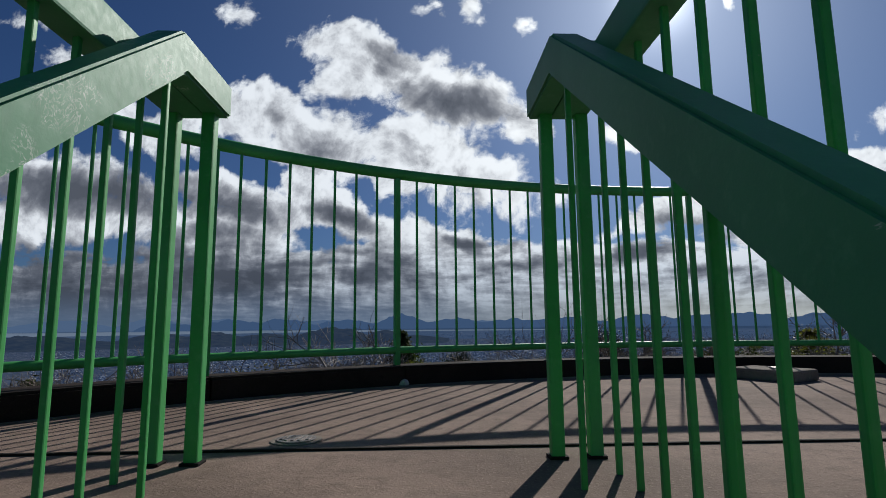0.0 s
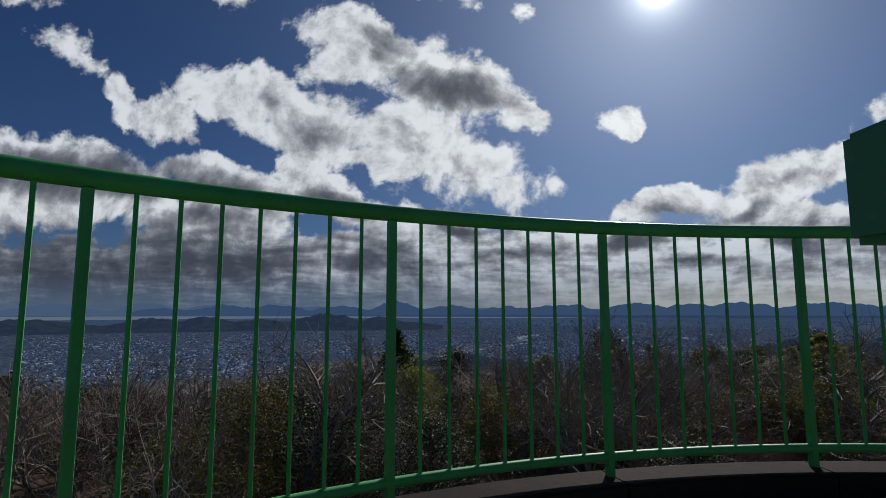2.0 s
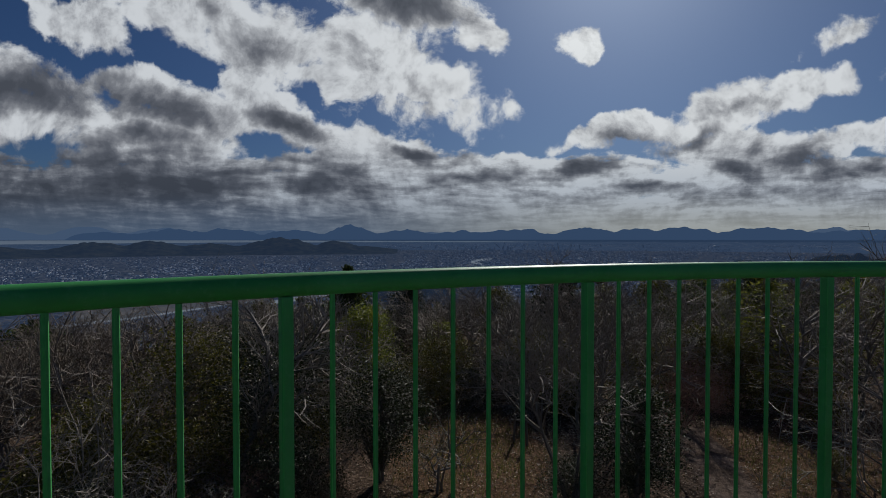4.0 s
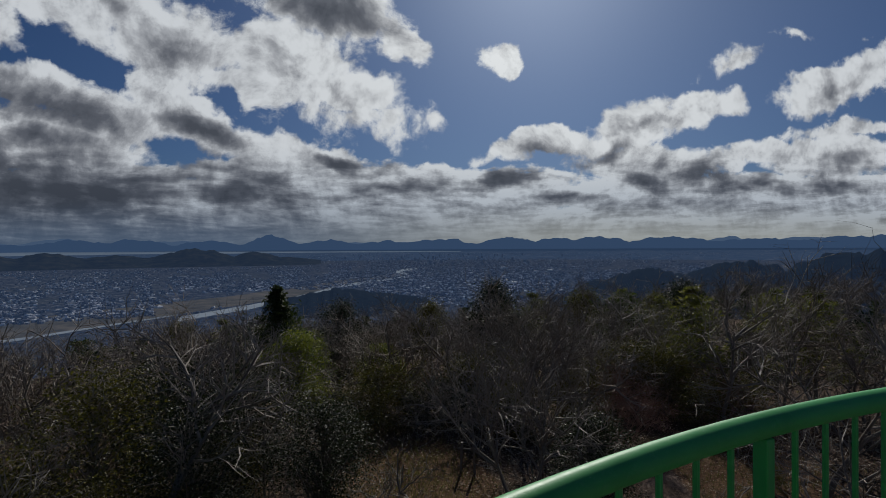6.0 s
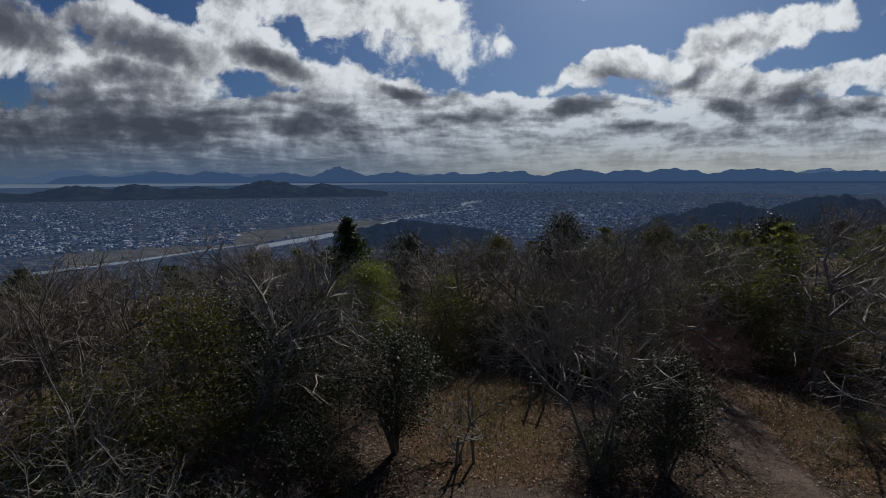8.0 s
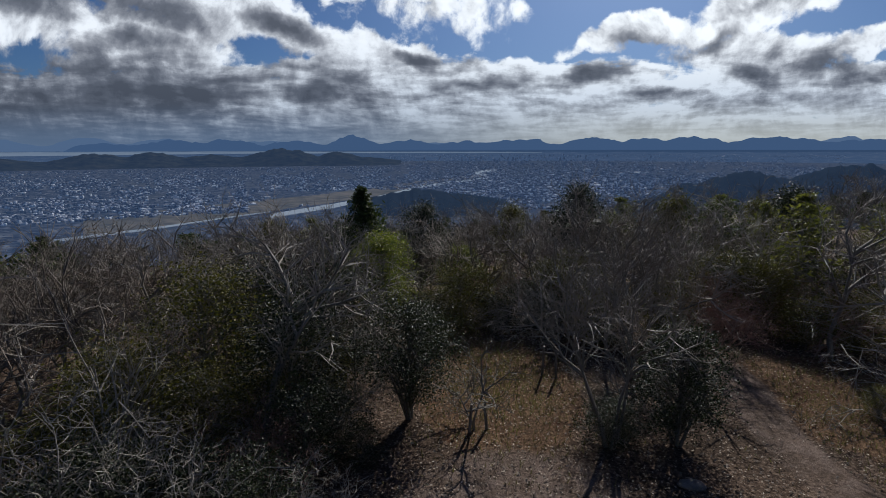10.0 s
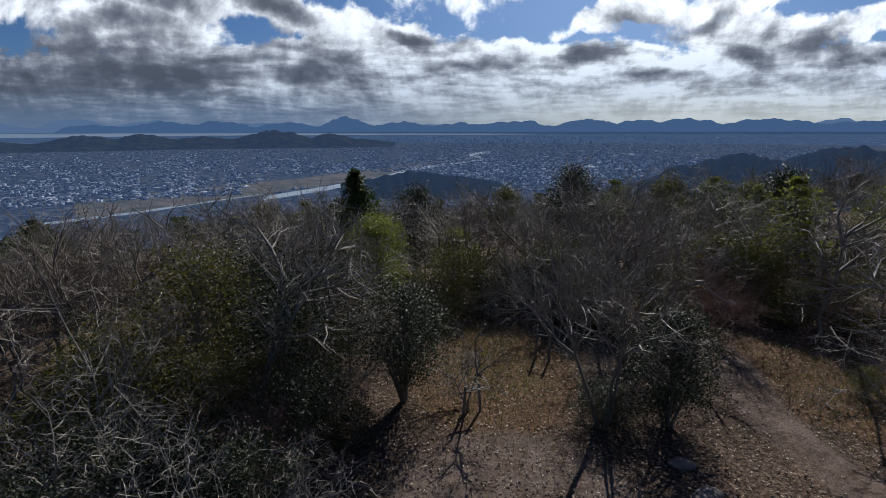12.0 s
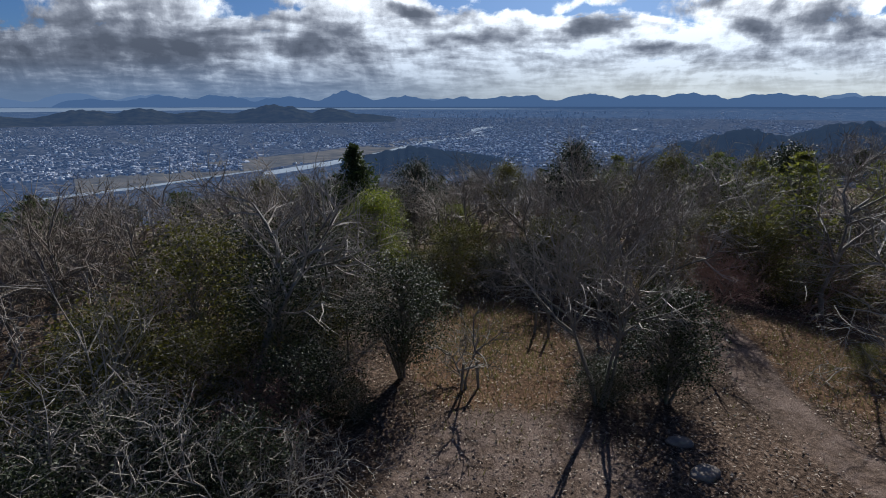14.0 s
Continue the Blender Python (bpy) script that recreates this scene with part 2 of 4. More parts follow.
def concrete(base, dark):
    def build(k):
        p = where(k)
        a, b, c = k.noise(p, 1.3, 5, 0.6, 0.4), k.noise(p, 18.0, 6, 0.7), k.noise(p, 140.0, 3, 0.6)
        col = k.mix(k.smooth(a, 0.35, 0.7), (*base, 1), (*dark, 1))
        pits = k.smooth(k.noise(p, 55.0, 4, 0.7), 0.58, 0.68)
        col = k.mix(k.math("MULTIPLY", pits, 0.55), col, tuple(0.35 * v for v in base) + (1,))
        streak = k.noise(p, 4.5, 7, 0.68, 1.2)
        col = k.mix(k.math("MULTIPLY", k.smooth(streak, 0.5, 0.68), 0.5), col, tuple(0.5 * v for v in base) + (1,))
        col = k.mix(k.math("MULTIPLY", k.smooth(b, 0.45, 0.7), 0.6), col, tuple(0.55 * v for v in base) + (1,))
        col = k.mix(k.math("MULTIPLY", k.smooth(c, 0.55, 0.75), 0.5), col, tuple(min(1, 1.5 * v) for v in base) + (1,))
        return bsdf(k, col, 0.85, k.math("ADD", k.math("MULTIPLY", b, 0.7), k.math("MULTIPLY", c, 0.5)), 0.006, spec=0.06)
    return build


M_DECK = material("deck_concrete", concrete((0.285, 0.21, 0.168), (0.165, 0.122, 0.099)))
# dark brown kerb; shade on its inner face is put into the base colour
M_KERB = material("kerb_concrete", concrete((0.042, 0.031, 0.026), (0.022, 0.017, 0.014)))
M_BLOCK = material("block_concrete", concrete((0.26, 0.225, 0.19), (0.13, 0.11, 0.092)))
M_MORTAR = material("white_mortar", concrete((0.62, 0.60, 0.55), (0.45, 0.42, 0.38)))
M_STEEL = material("drain_iron", lambda k: bsdf(k, k.mix(k.noise(where(k), 40, 4), (0.12, 0.10, 0.09, 1), (0.30, 0.27, 0.24, 1)), 0.5, k.noise(where(k), 90, 3), 0.002, 0.6))
M_JOINT = material("joint_tar", concrete((0.03, 0.027, 0.025), (0.02, 0.018, 0.017)))


def ground_build(k):
    p = where(k)
    zone = k.add("Attribute", attribute_name="zone").outputs["Color"]
    s = k.add("SeparateColor")
    k.put(s.inputs[0], zone)
    big, mid, small, grit = k.noise(p, 0.35, 5, 0.6), k.noise(p, 2.2, 6, 0.65, 0.3), k.noise(p, 13.0, 6, 0.7, 0.4), k.noise(p, 60.0, 4, 0.65)
    litter = k.ramp(small, [(0.3, (0.02, 0.014, 0.010)), (0.48, (0.095, 0.066, 0.047)), (0.58, (0.20, 0.145, 0.105)), (0.72, (0.42, 0.335, 0.26))])
    litter = k.mix(k.math("MULTIPLY", k.smooth(big, 0.4, 0.65), 0.5), litter, (0.035, 0.028, 0.018, 1))
    grass = k.ramp(small, [(0.3, (0.04, 0.032, 0.015)), (0.5, (0.15, 0.092, 0.055)), (0.7, (0.31, 0.21, 0.125))])
    grass = k.mix(k.math("MULTIPLY", k.smooth(mid, 0.52, 0.7), 0.7), grass, (0.12, 0.06, 0.035, 1))
    soil = k.ramp(grit, [(0.3, (0.12, 0.088, 0.07)), (0.55, (0.24, 0.186, 0.152)), (0.75, (0.37, 0.305, 0.255))])
    soil = k.mix(k.math("MULTIPLY", k.smooth(mid, 0.38, 0.6), 0.75), soil, litter)
    edge = k.math("MULTIPLY", k.math("SUBTRACT", mid, 0.5), 0.9)
    c = k.mix(k.smooth(k.math("ADD", s.outputs[1], edge), 0.35, 0.65), litter, grass)
    c = k.mix(k.smooth(k.math("ADD", s.outputs[0], edge), 0.3, 0.8), c, soil)
    c = k.mix(1.0, c, (0.85, 0.81, 0.80, 1), "MULTIPLY")
    return bsdf(k, c, 0.95, k.math("ADD", small, k.math("MULTIPLY", grit, 0.4)), 0.05, spec=0.05)


M_GROUND = material("forest_floor", ground_build)


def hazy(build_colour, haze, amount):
    """A distant surface seen through air: its own colour, and haze added as glow."""
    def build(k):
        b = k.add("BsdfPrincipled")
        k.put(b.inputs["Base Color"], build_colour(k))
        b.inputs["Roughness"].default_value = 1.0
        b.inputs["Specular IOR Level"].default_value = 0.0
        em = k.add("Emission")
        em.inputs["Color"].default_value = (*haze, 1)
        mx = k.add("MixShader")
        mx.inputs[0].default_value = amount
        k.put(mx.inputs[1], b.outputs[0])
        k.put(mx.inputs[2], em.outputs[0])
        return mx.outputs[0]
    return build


# blue air light, mixed as glow into plain, hills and fields
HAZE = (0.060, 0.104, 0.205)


def plain_colour(k):
    """Plots of a few houses each, gardens, roads and open ground."""
    p = where(k)
    a, b = k.noise(p, 0.004, 5, 0.6), k.noise(p, 0.03, 6, 0.7)
    plots = k.add("TexVoronoi")
    k.put(plots.inputs["Vector"], p)
    plots.inputs["Scale"].default_value = 0.11
    one = k.add("SeparateColor")
    k.put(one.inputs[0], plots.outputs["Color"])
    col = k.ramp(k.math("ADD", k.math("MULTIPLY", one.outputs[0], 0.7), k.math("MULTIPLY", b, 0.3)), [(0.2, (0.012, 0.014, 0.02)), (0.5, (0.05, 0.055, 0.066)), (0.74, (0.11, 0.11, 0.116)), (0.9, (0.26, 0.26, 0.27))])
    return k.mix(k.math("MULTIPLY", k.smooth(a, 0.5, 0.62), 0.45), col, k.mix(b, (0.03, 0.04, 0.03, 1), (0.15, 0.13, 0.095, 1)))


def far_plain_colour(k):
    """Bands of fields, roofs and water, foreshortened by distance, with sunlit haze painted as streaks."""
    m = k.add("Mapping")
    k.put(m.inputs["Vector"], where(k))
    m.inputs["Scale"].default_value = (0.006, 0.03, 1.0)
    n = k.noise(m.outputs[0], 1.0, 8, 0.72)
    return k.ramp(n, [(0.35, (0.02, 0.035, 0.07)), (0.56, (0.07, 0.085, 0.12)), (0.63, (0.28, 0.28, 0.29)), (0.72, (0.75, 0.74, 0.70))])


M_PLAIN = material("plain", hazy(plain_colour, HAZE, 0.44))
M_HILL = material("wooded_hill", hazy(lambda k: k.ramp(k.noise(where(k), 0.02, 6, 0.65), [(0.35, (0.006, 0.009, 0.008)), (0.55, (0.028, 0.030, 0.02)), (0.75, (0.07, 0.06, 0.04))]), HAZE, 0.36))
# darker copy of the wooded hill, with shade put into its colour
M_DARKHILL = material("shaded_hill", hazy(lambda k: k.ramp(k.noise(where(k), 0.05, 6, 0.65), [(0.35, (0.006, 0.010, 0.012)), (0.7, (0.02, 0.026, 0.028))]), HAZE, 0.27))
# haze blue is in the mountains' base colours as well as their glow
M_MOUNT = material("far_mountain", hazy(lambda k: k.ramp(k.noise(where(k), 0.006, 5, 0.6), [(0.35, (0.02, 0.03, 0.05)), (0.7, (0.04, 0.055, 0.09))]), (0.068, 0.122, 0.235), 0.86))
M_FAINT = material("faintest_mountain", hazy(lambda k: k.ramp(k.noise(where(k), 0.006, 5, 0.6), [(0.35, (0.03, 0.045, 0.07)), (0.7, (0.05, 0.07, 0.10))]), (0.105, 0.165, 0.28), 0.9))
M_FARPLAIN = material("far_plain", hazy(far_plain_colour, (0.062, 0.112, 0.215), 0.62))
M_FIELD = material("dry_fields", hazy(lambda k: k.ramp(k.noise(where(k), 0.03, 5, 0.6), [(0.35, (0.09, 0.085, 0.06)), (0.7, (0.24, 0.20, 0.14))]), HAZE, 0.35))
# matt water: the sky's reflection is put into its pale colour and glow
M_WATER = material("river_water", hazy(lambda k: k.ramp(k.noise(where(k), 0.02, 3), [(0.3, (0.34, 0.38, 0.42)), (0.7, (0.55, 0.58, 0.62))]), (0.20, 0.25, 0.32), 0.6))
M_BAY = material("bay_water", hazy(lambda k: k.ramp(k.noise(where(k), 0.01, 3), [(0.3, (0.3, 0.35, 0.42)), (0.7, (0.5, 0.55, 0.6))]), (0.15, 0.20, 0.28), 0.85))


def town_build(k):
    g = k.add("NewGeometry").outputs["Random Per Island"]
    # haze-tinted greys; the whites are pale roofs and painted sun glints
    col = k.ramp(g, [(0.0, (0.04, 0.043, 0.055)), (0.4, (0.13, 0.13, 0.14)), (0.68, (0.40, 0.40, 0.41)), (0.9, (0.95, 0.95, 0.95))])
    # distance haze over the houses, put in as a blue glow
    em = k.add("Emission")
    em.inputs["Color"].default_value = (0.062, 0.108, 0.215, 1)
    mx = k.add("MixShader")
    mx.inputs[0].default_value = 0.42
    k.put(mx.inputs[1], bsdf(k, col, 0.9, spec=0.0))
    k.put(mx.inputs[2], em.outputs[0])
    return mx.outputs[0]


M_TOWN = material("town_walls", town_build)
# matt near-white: the shine of the hall roofs is in the colour
M_WHITE = material("pale_roof", hazy(lambda k: k.ramp(k.noise(where(k), 0.1, 3), [(0.3, (0.78, 0.78, 0.78)), (0.7, (0.9, 0.9, 0.9))]), HAZE, 0.15))


def bark(dark, light):
    def build(k):
        p = where(k)
        n = k.noise(p, 14.0, 5, 0.65, 0.4)
        r = k.add("ObjectInfo").outputs["Random"]
        c = k.mix(n, (*dark, 1), (*light, 1))
        c = k.mix(k.math("MULTIPLY", r, 0.35), c, (*light, 1))
        return bsdf(k, c, 0.68, n, 0.01, spec=0.22)
    return build


M_BARK = material("grey_bark", bark((0.065, 0.057, 0.047), (0.23, 0.205, 0.172)))
M_TWIG = material("bare_twigs", bark((0.12, 0.103, 0.083), (0.37, 0.325, 0.268)))
M_PALE = material("pale_twigs", bark((0.13, 0.113, 0.093), (0.44, 0.39, 0.325)))
M_FAR_TWIG = material("distant_twigs", bark((0.075, 0.061, 0.047), (0.27, 0.222, 0.173)))
M_RED = material("reddish_twigs", bark((0.15, 0.083, 0.064), (0.34, 0.20, 0.155)))


def leaf(dark, light, rough=0.4, through_light=0.25, gloss=0.16):
    def build(k):
        r = k.add("NewGeometry").outputs["Random Per Island"]
        c = k.mix(r, (*dark, 1), (*light, 1))
        b = bsdf(k, c, rough, spec=gloss)
        tr = k.add("BsdfTranslucent")
        k.put(tr.inputs["Color"], k.mix(1.0, c, (1.3, 1.5, 0.7, 1), "MULTIPLY"))
        mx = k.add("MixShader")
        mx.inputs[0].default_value = through_light
        k.put(mx.inputs[1], b)
        k.put(mx.inputs[2], tr.outputs[0])
        return mx.outputs[0]
    return build


M_LEAF = material("evergreen_leaves", leaf((0.03, 0.030, 0.010), (0.17, 0.142, 0.038), 0.6, 0.25))
M_LEAF_DARK = material("dark_evergreen_leaves", leaf((0.010, 0.016, 0.008), (0.05, 0.058, 0.026), 0.55, 0.12, 0.2))
M_LEAF_YELLOW = material("yellow_green_leaves", leaf((0.06, 0.072, 0.014), (0.23, 0.225, 0.045), 0.5, 0.4))
M_NEEDLE = material("pine_needles", leaf((0.055, 0.059, 0.02), (0.175, 0.158, 0.05), 0.6, 0.45))
M_CONIFER = material("conifer_needles", leaf((0.018, 0.028, 0.012), (0.075, 0.088, 0.03), 0.6, 0.25))
M_DRY = material("dry_leaves", leaf((0.06, 0.038, 0.026), (0.50, 0.40, 0.315), 0.6, 0.1))
M_FAR_LEAF = material("distant_evergreen_leaves", leaf((0.03, 0.044, 0.014), (0.10, 0.115, 0.038), 0.85, 0.15))
M_FAR_DARK = material("distant_dark_leaves", leaf((0.012, 0.02, 0.012), (0.04, 0.05, 0.026), 0.85, 0.08))
M_GRASS = material("dry_grass", leaf((0.07, 0.062, 0.03), (0.20, 0.17, 0.08), 0.7, 0.3))


# ---- mesh helpers ----
def mesh_of(name, verts, faces, mat, smooth=False):
    me = bpy.data.meshes.new(name)
    me.from_pydata([tuple(v) for v in verts], [], faces)
    me.materials.append(mat)
    if smooth:
        me.polygons.foreach_set("use_smooth", [True] * len(me.polygons))
    me.update()
    return me


def part_of(name, me, parent, label=""):
    ob = new(name, me)
    ob.parent = parent
    return tagged(ob, label)


def part(name, bm, mat, parent, label="", smooth=False):
    """Links a bmesh as one mesh object under a thing or a part."""
    me = bpy.data.meshes.new(name)
    bm.to_mesh(me)
    bm.free()
    me.materials.append(mat)
    if smooth:
        me.polygons.foreach_set("use_smooth", [True] * len(me.polygons))
    return part_of(name, me, parent, label)


def box(bm, centre, size, m=None, bevel=0.0):
    r = bmesh.ops.create_cube(bm, size=1.0, matrix=(m or Matrix()) @ Matrix.Translation(centre) @ Matrix.Diagonal((*size, 1)))
    if bevel:
        es = list({e for v in r["verts"] for e in v.link_edges})
        bmesh.ops.bevel(bm, geom=es, offset=bevel, segments=2, affect="EDGES", profile=0.6)


def rod(bm, a, b, ra, rb=None, sides=8):
    a, b = Vector(a), Vector(b)
    m = Matrix.Translation((a + b) / 2) @ (b - a).to_track_quat("Z", "Y").to_matrix().to_4x4()
    bmesh.ops.create_cone(bm, cap_ends=True, segments=sides, radius1=ra, radius2=ra if rb is None else rb, depth=(b - a).length, matrix=m)


def prism(bm, outline, lo, hi, m):
    """A solid: an outline in (along, up), pushed from lo to hi across."""
    rings = [[bm.verts.new(m @ Vector((s, a, z))) for a, z in outline] for s in (lo, hi)]
    n = len(outline)
    bm.faces.new(rings[0]), bm.faces.new(rings[1][::-1])
    for i in range(n):
        bm.faces.new((rings[0][i], rings[1][i], rings[1][(i + 1) % n], rings[0][(i + 1) % n])[::-1])
    bmesh.ops.recalc_face_normals(bm, faces=bm.faces)


# ---- the round deck ----
CENTRE, RADIUS, DECK, RIM = Vector((2.81, 0.579, 0)), 4.349, -0.045, -0.045
GROUND = -4.2
stair = Matrix.Translation((0.641, 2.475, 0)) @ pose(0, 0, 0, 0, 0, 9)   # x across, y along, top of the stairs at y = 0
SLOPE = 0.745
OPEN_FRONT, OPEN_BACK, OPEN_HALF = -0.38, -3.3, 0.475


def ring(bm, r0, r1, z0, z1, n=160, a0=0.0, a1=360.0):
    full = abs(a1 - a0) >= 359.9
    rows = []
    for i in range(n if full else n + 1):
        a = radians(a0 + (a1 - a0) * i / n)
        c, s = math.cos(a), math.sin(a)
        rows.append([bm.verts.new((CENTRE.x + r * c, CENTRE.y + r * s, z)) for r, z in ((r0, z0), (r1, z0), (r1, z1), (r0, z1))])
    m = len(rows)
    for i in range(m if full else m - 1):
        p, q = rows[i], rows[(i + 1) % m]
        for j in range(4):
            bm.faces.new((p[j], q[j], q[(j + 1) % 4], p[(j + 1) % 4]))
    bmesh.ops.recalc_face_normals(bm, faces=bm.faces)


def build_deck():
    # slab with the stairwell cut out, flat round the stairs and rising gently to the rim
    bm = bmesh.new()
    inv = stair.inverted()
    loops = []
    for rad in (4.24, 2.95):
        loops.append([bm.verts.new((CENTRE.x + rad * math.cos(radians(i * 2.25)), CENTRE.y + rad * math.sin(radians(i * 2.25)), DECK if rad < 4 else RIM)) for i in range(160)])
    for i in range(160):
        i2 = (i + 1) % 160
        bm.faces.new((loops[0][i], loops[0][i2], loops[1][i2], loops[1][i]))
    hole = [bm.verts.new(stair @ Vector((x, y, DECK))) for x, y in ((-OPEN_HALF, OPEN_FRONT), (OPEN_HALF, OPEN_FRONT), (OPEN_HALF, OPEN_BACK), (-OPEN_HALF, OPEN_BACK))]
    rim = loops[1]
    es = [bm.edges.get((rim[i], rim[(i + 1) % 160])) for i in range(160)] + [bm.edges.new((hole[i], hole[(i + 1) % 4])) for i in range(4)]
    bmesh.ops.triangle_fill(bm, edges=es, use_beauty=True)
    for f in list(bm.faces):
        c = inv @ f.calc_center_median()
        if abs(c.x) < OPEN_HALF and OPEN_BACK < c.y < OPEN_FRONT:
            bm.faces.remove(f)
    bm.normal_update()
    for f in bm.faces:
        if f.normal.z < 0:
            f.normal_flip()
    r = bmesh.ops.extrude_face_region(bm, geom=list(bm.faces))
    bmesh.ops.translate(bm, verts=[v for v in r["geom"] if isinstance(v, bmesh.types.BMVert)], vec=(0, 0, -0.18))
    bmesh.ops.recalc_face_normals(bm, faces=bm.faces)
    floor = part("floor", bm, M_DECK, None)
    tagged(floor, "worn brown-grey concrete floor of the round deck", "floor", kind="structure")
    bm = bmesh.new()
    ring(bm, 4.195, 4.212, RIM - 0.03, RIM + 0.007, 160)
    tagged(part("trim_lip", bm, M_BLOCK, None), "thin pale mortar lip along the foot of the kerb", "trim", kind="structure")
    # kerb in cast lengths
    for i in range(27):
        a = 124.74 + i * 360 / 27
        bm = bmesh.new()
        ring(bm, 4.228, 4.45, -0.5, 0.058, 8, a + 0.05, a + 360 / 27 - 0.05)
        k0 = [e for e in bm.edges if all(v.co.z > 0.05 for v in e.verts)]
        bmesh.ops.bevel(bm, geom=k0, offset=0.012, segments=2, affect="EDGES")
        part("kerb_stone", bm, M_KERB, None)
    kerb = new("kerb_1")
    tagged(kerb, "dark stained concrete kerb round the deck, darkened for its shaded face", "kerb", kind="structure")
    for o in list(scene.collection.objects):
        if o.name.startswith("kerb_stone"):
            o.parent = kerb
    bm = bmesh.new()
    box(bm, (0.5, 0.095, DECK + 0.002), (5.2, 0.012, 0.008), stair)
    tagged(part("trim_joint", bm, M_JOINT, None), "dark tarred joint across the deck concrete", "joint", kind="structure")
    bm = bmesh.new()
    ring(bm, 3.35, 3.6, GROUND - 0.6, DECK - 0.182, 64)
    tagged(part("wall_tower", bm, M_BLOCK, None), "round concrete tower wall under the deck", "wall", kind="structure")


build_deck()


def build_stairs():
    thing = tagged(new("staircase"), "steep narrow concrete flight rising to the deck", "stairs")
    n = 22
    rise = (DECK - GROUND) / n
    run = rise / SLOPE
    for i in range(1, n):
        bm = bmesh.new()
        box(bm, (0, OPEN_FRONT - (i - 0.5) * run, DECK - i * rise - rise / 2), (0.94, run + 0.03, rise), stair, 0.006)
        part("step", bm, M_DECK, thing)
    for s in (-1, 1):
        bm = bmesh.new()
        a1 = OPEN_FRONT - (n - 1) * run
        prism(bm, [(OPEN_FRONT, DECK - 0.2), (OPEN_FRONT, DECK - 0.6), (a1, GROUND - 0.1), (a1, GROUND + 0.3)], s * 0.475, s * 0.515, stair)
        part("stringer", bm, M_GREEN, thing)


build_stairs()

POST_STEP = 13.2


def build_railing():
    thing = tagged(new("deck_railing"), "curved green-painted steel railing round the deck with thin bars", "railing")
    for name, rad, z, sides in (("top_rail", 0.031, 1.154, 14), ("bottom_rail", 0.020, 0.14, 10)):
        verts, faces, n = [], [], 216
        for i in range(n):
            a = 2 * math.pi * i / n
            for j in range(sides):
                b = 2 * math.pi * j / sides
                r = RADIUS + rad * math.cos(b)
                verts.append((CENTRE.x + r * math.cos(a), CENTRE.y + r * math.sin(a), z + rad * math.sin(b)))
        for i in range(n):
            for j in range(sides):
                p, q = i * sides, (i + 1) % n * sides
                j2 = (j + 1) % sides
                faces.append((p + j, q + j, q + j2, p + j2))
        part_of(name, mesh_of(name, verts, faces, M_GREEN, True), thing)
    bm = bmesh.new()
    box(bm, (0, 0, 0.59), (0.038, 0.031, 1.07), None, 0.006)
    post = part("post", bm, M_GREEN, thing)
    bm = bmesh.new()
    rod(bm, (0, 0, 0.155), (0, 0, 1.13), 0.0076, sides=8)
    bar = part("baluster", bm, M_GREEN, thing, smooth=False)
    first = {"post": post, "bar": bar}
    for i in range(27):
        a0 = 124.74 + (i - 13) * POST_STEP
        gap = POST_STEP if i < 26 else 360 - 26 * POST_STEP
        for j in range(8):
            a = a0 + gap * j / 8
            m = Matrix.Translation(CENTRE) @ pose(RADIUS * math.cos(radians(a)), RADIUS * math.sin(radians(a)), 0, 0, 0, a)
            for kind in (("post",) if j == 0 else ("bar",)):
                ob = first[kind]
                if ob.get("used"):
                    ob = new(ob.name.split(".")[0], ob.data)
                    ob.parent = thing
                else:
                    ob["used"] = 1
                ob.matrix_basis = m
    for ob in first.values():
        del ob["used"]


build_railing()


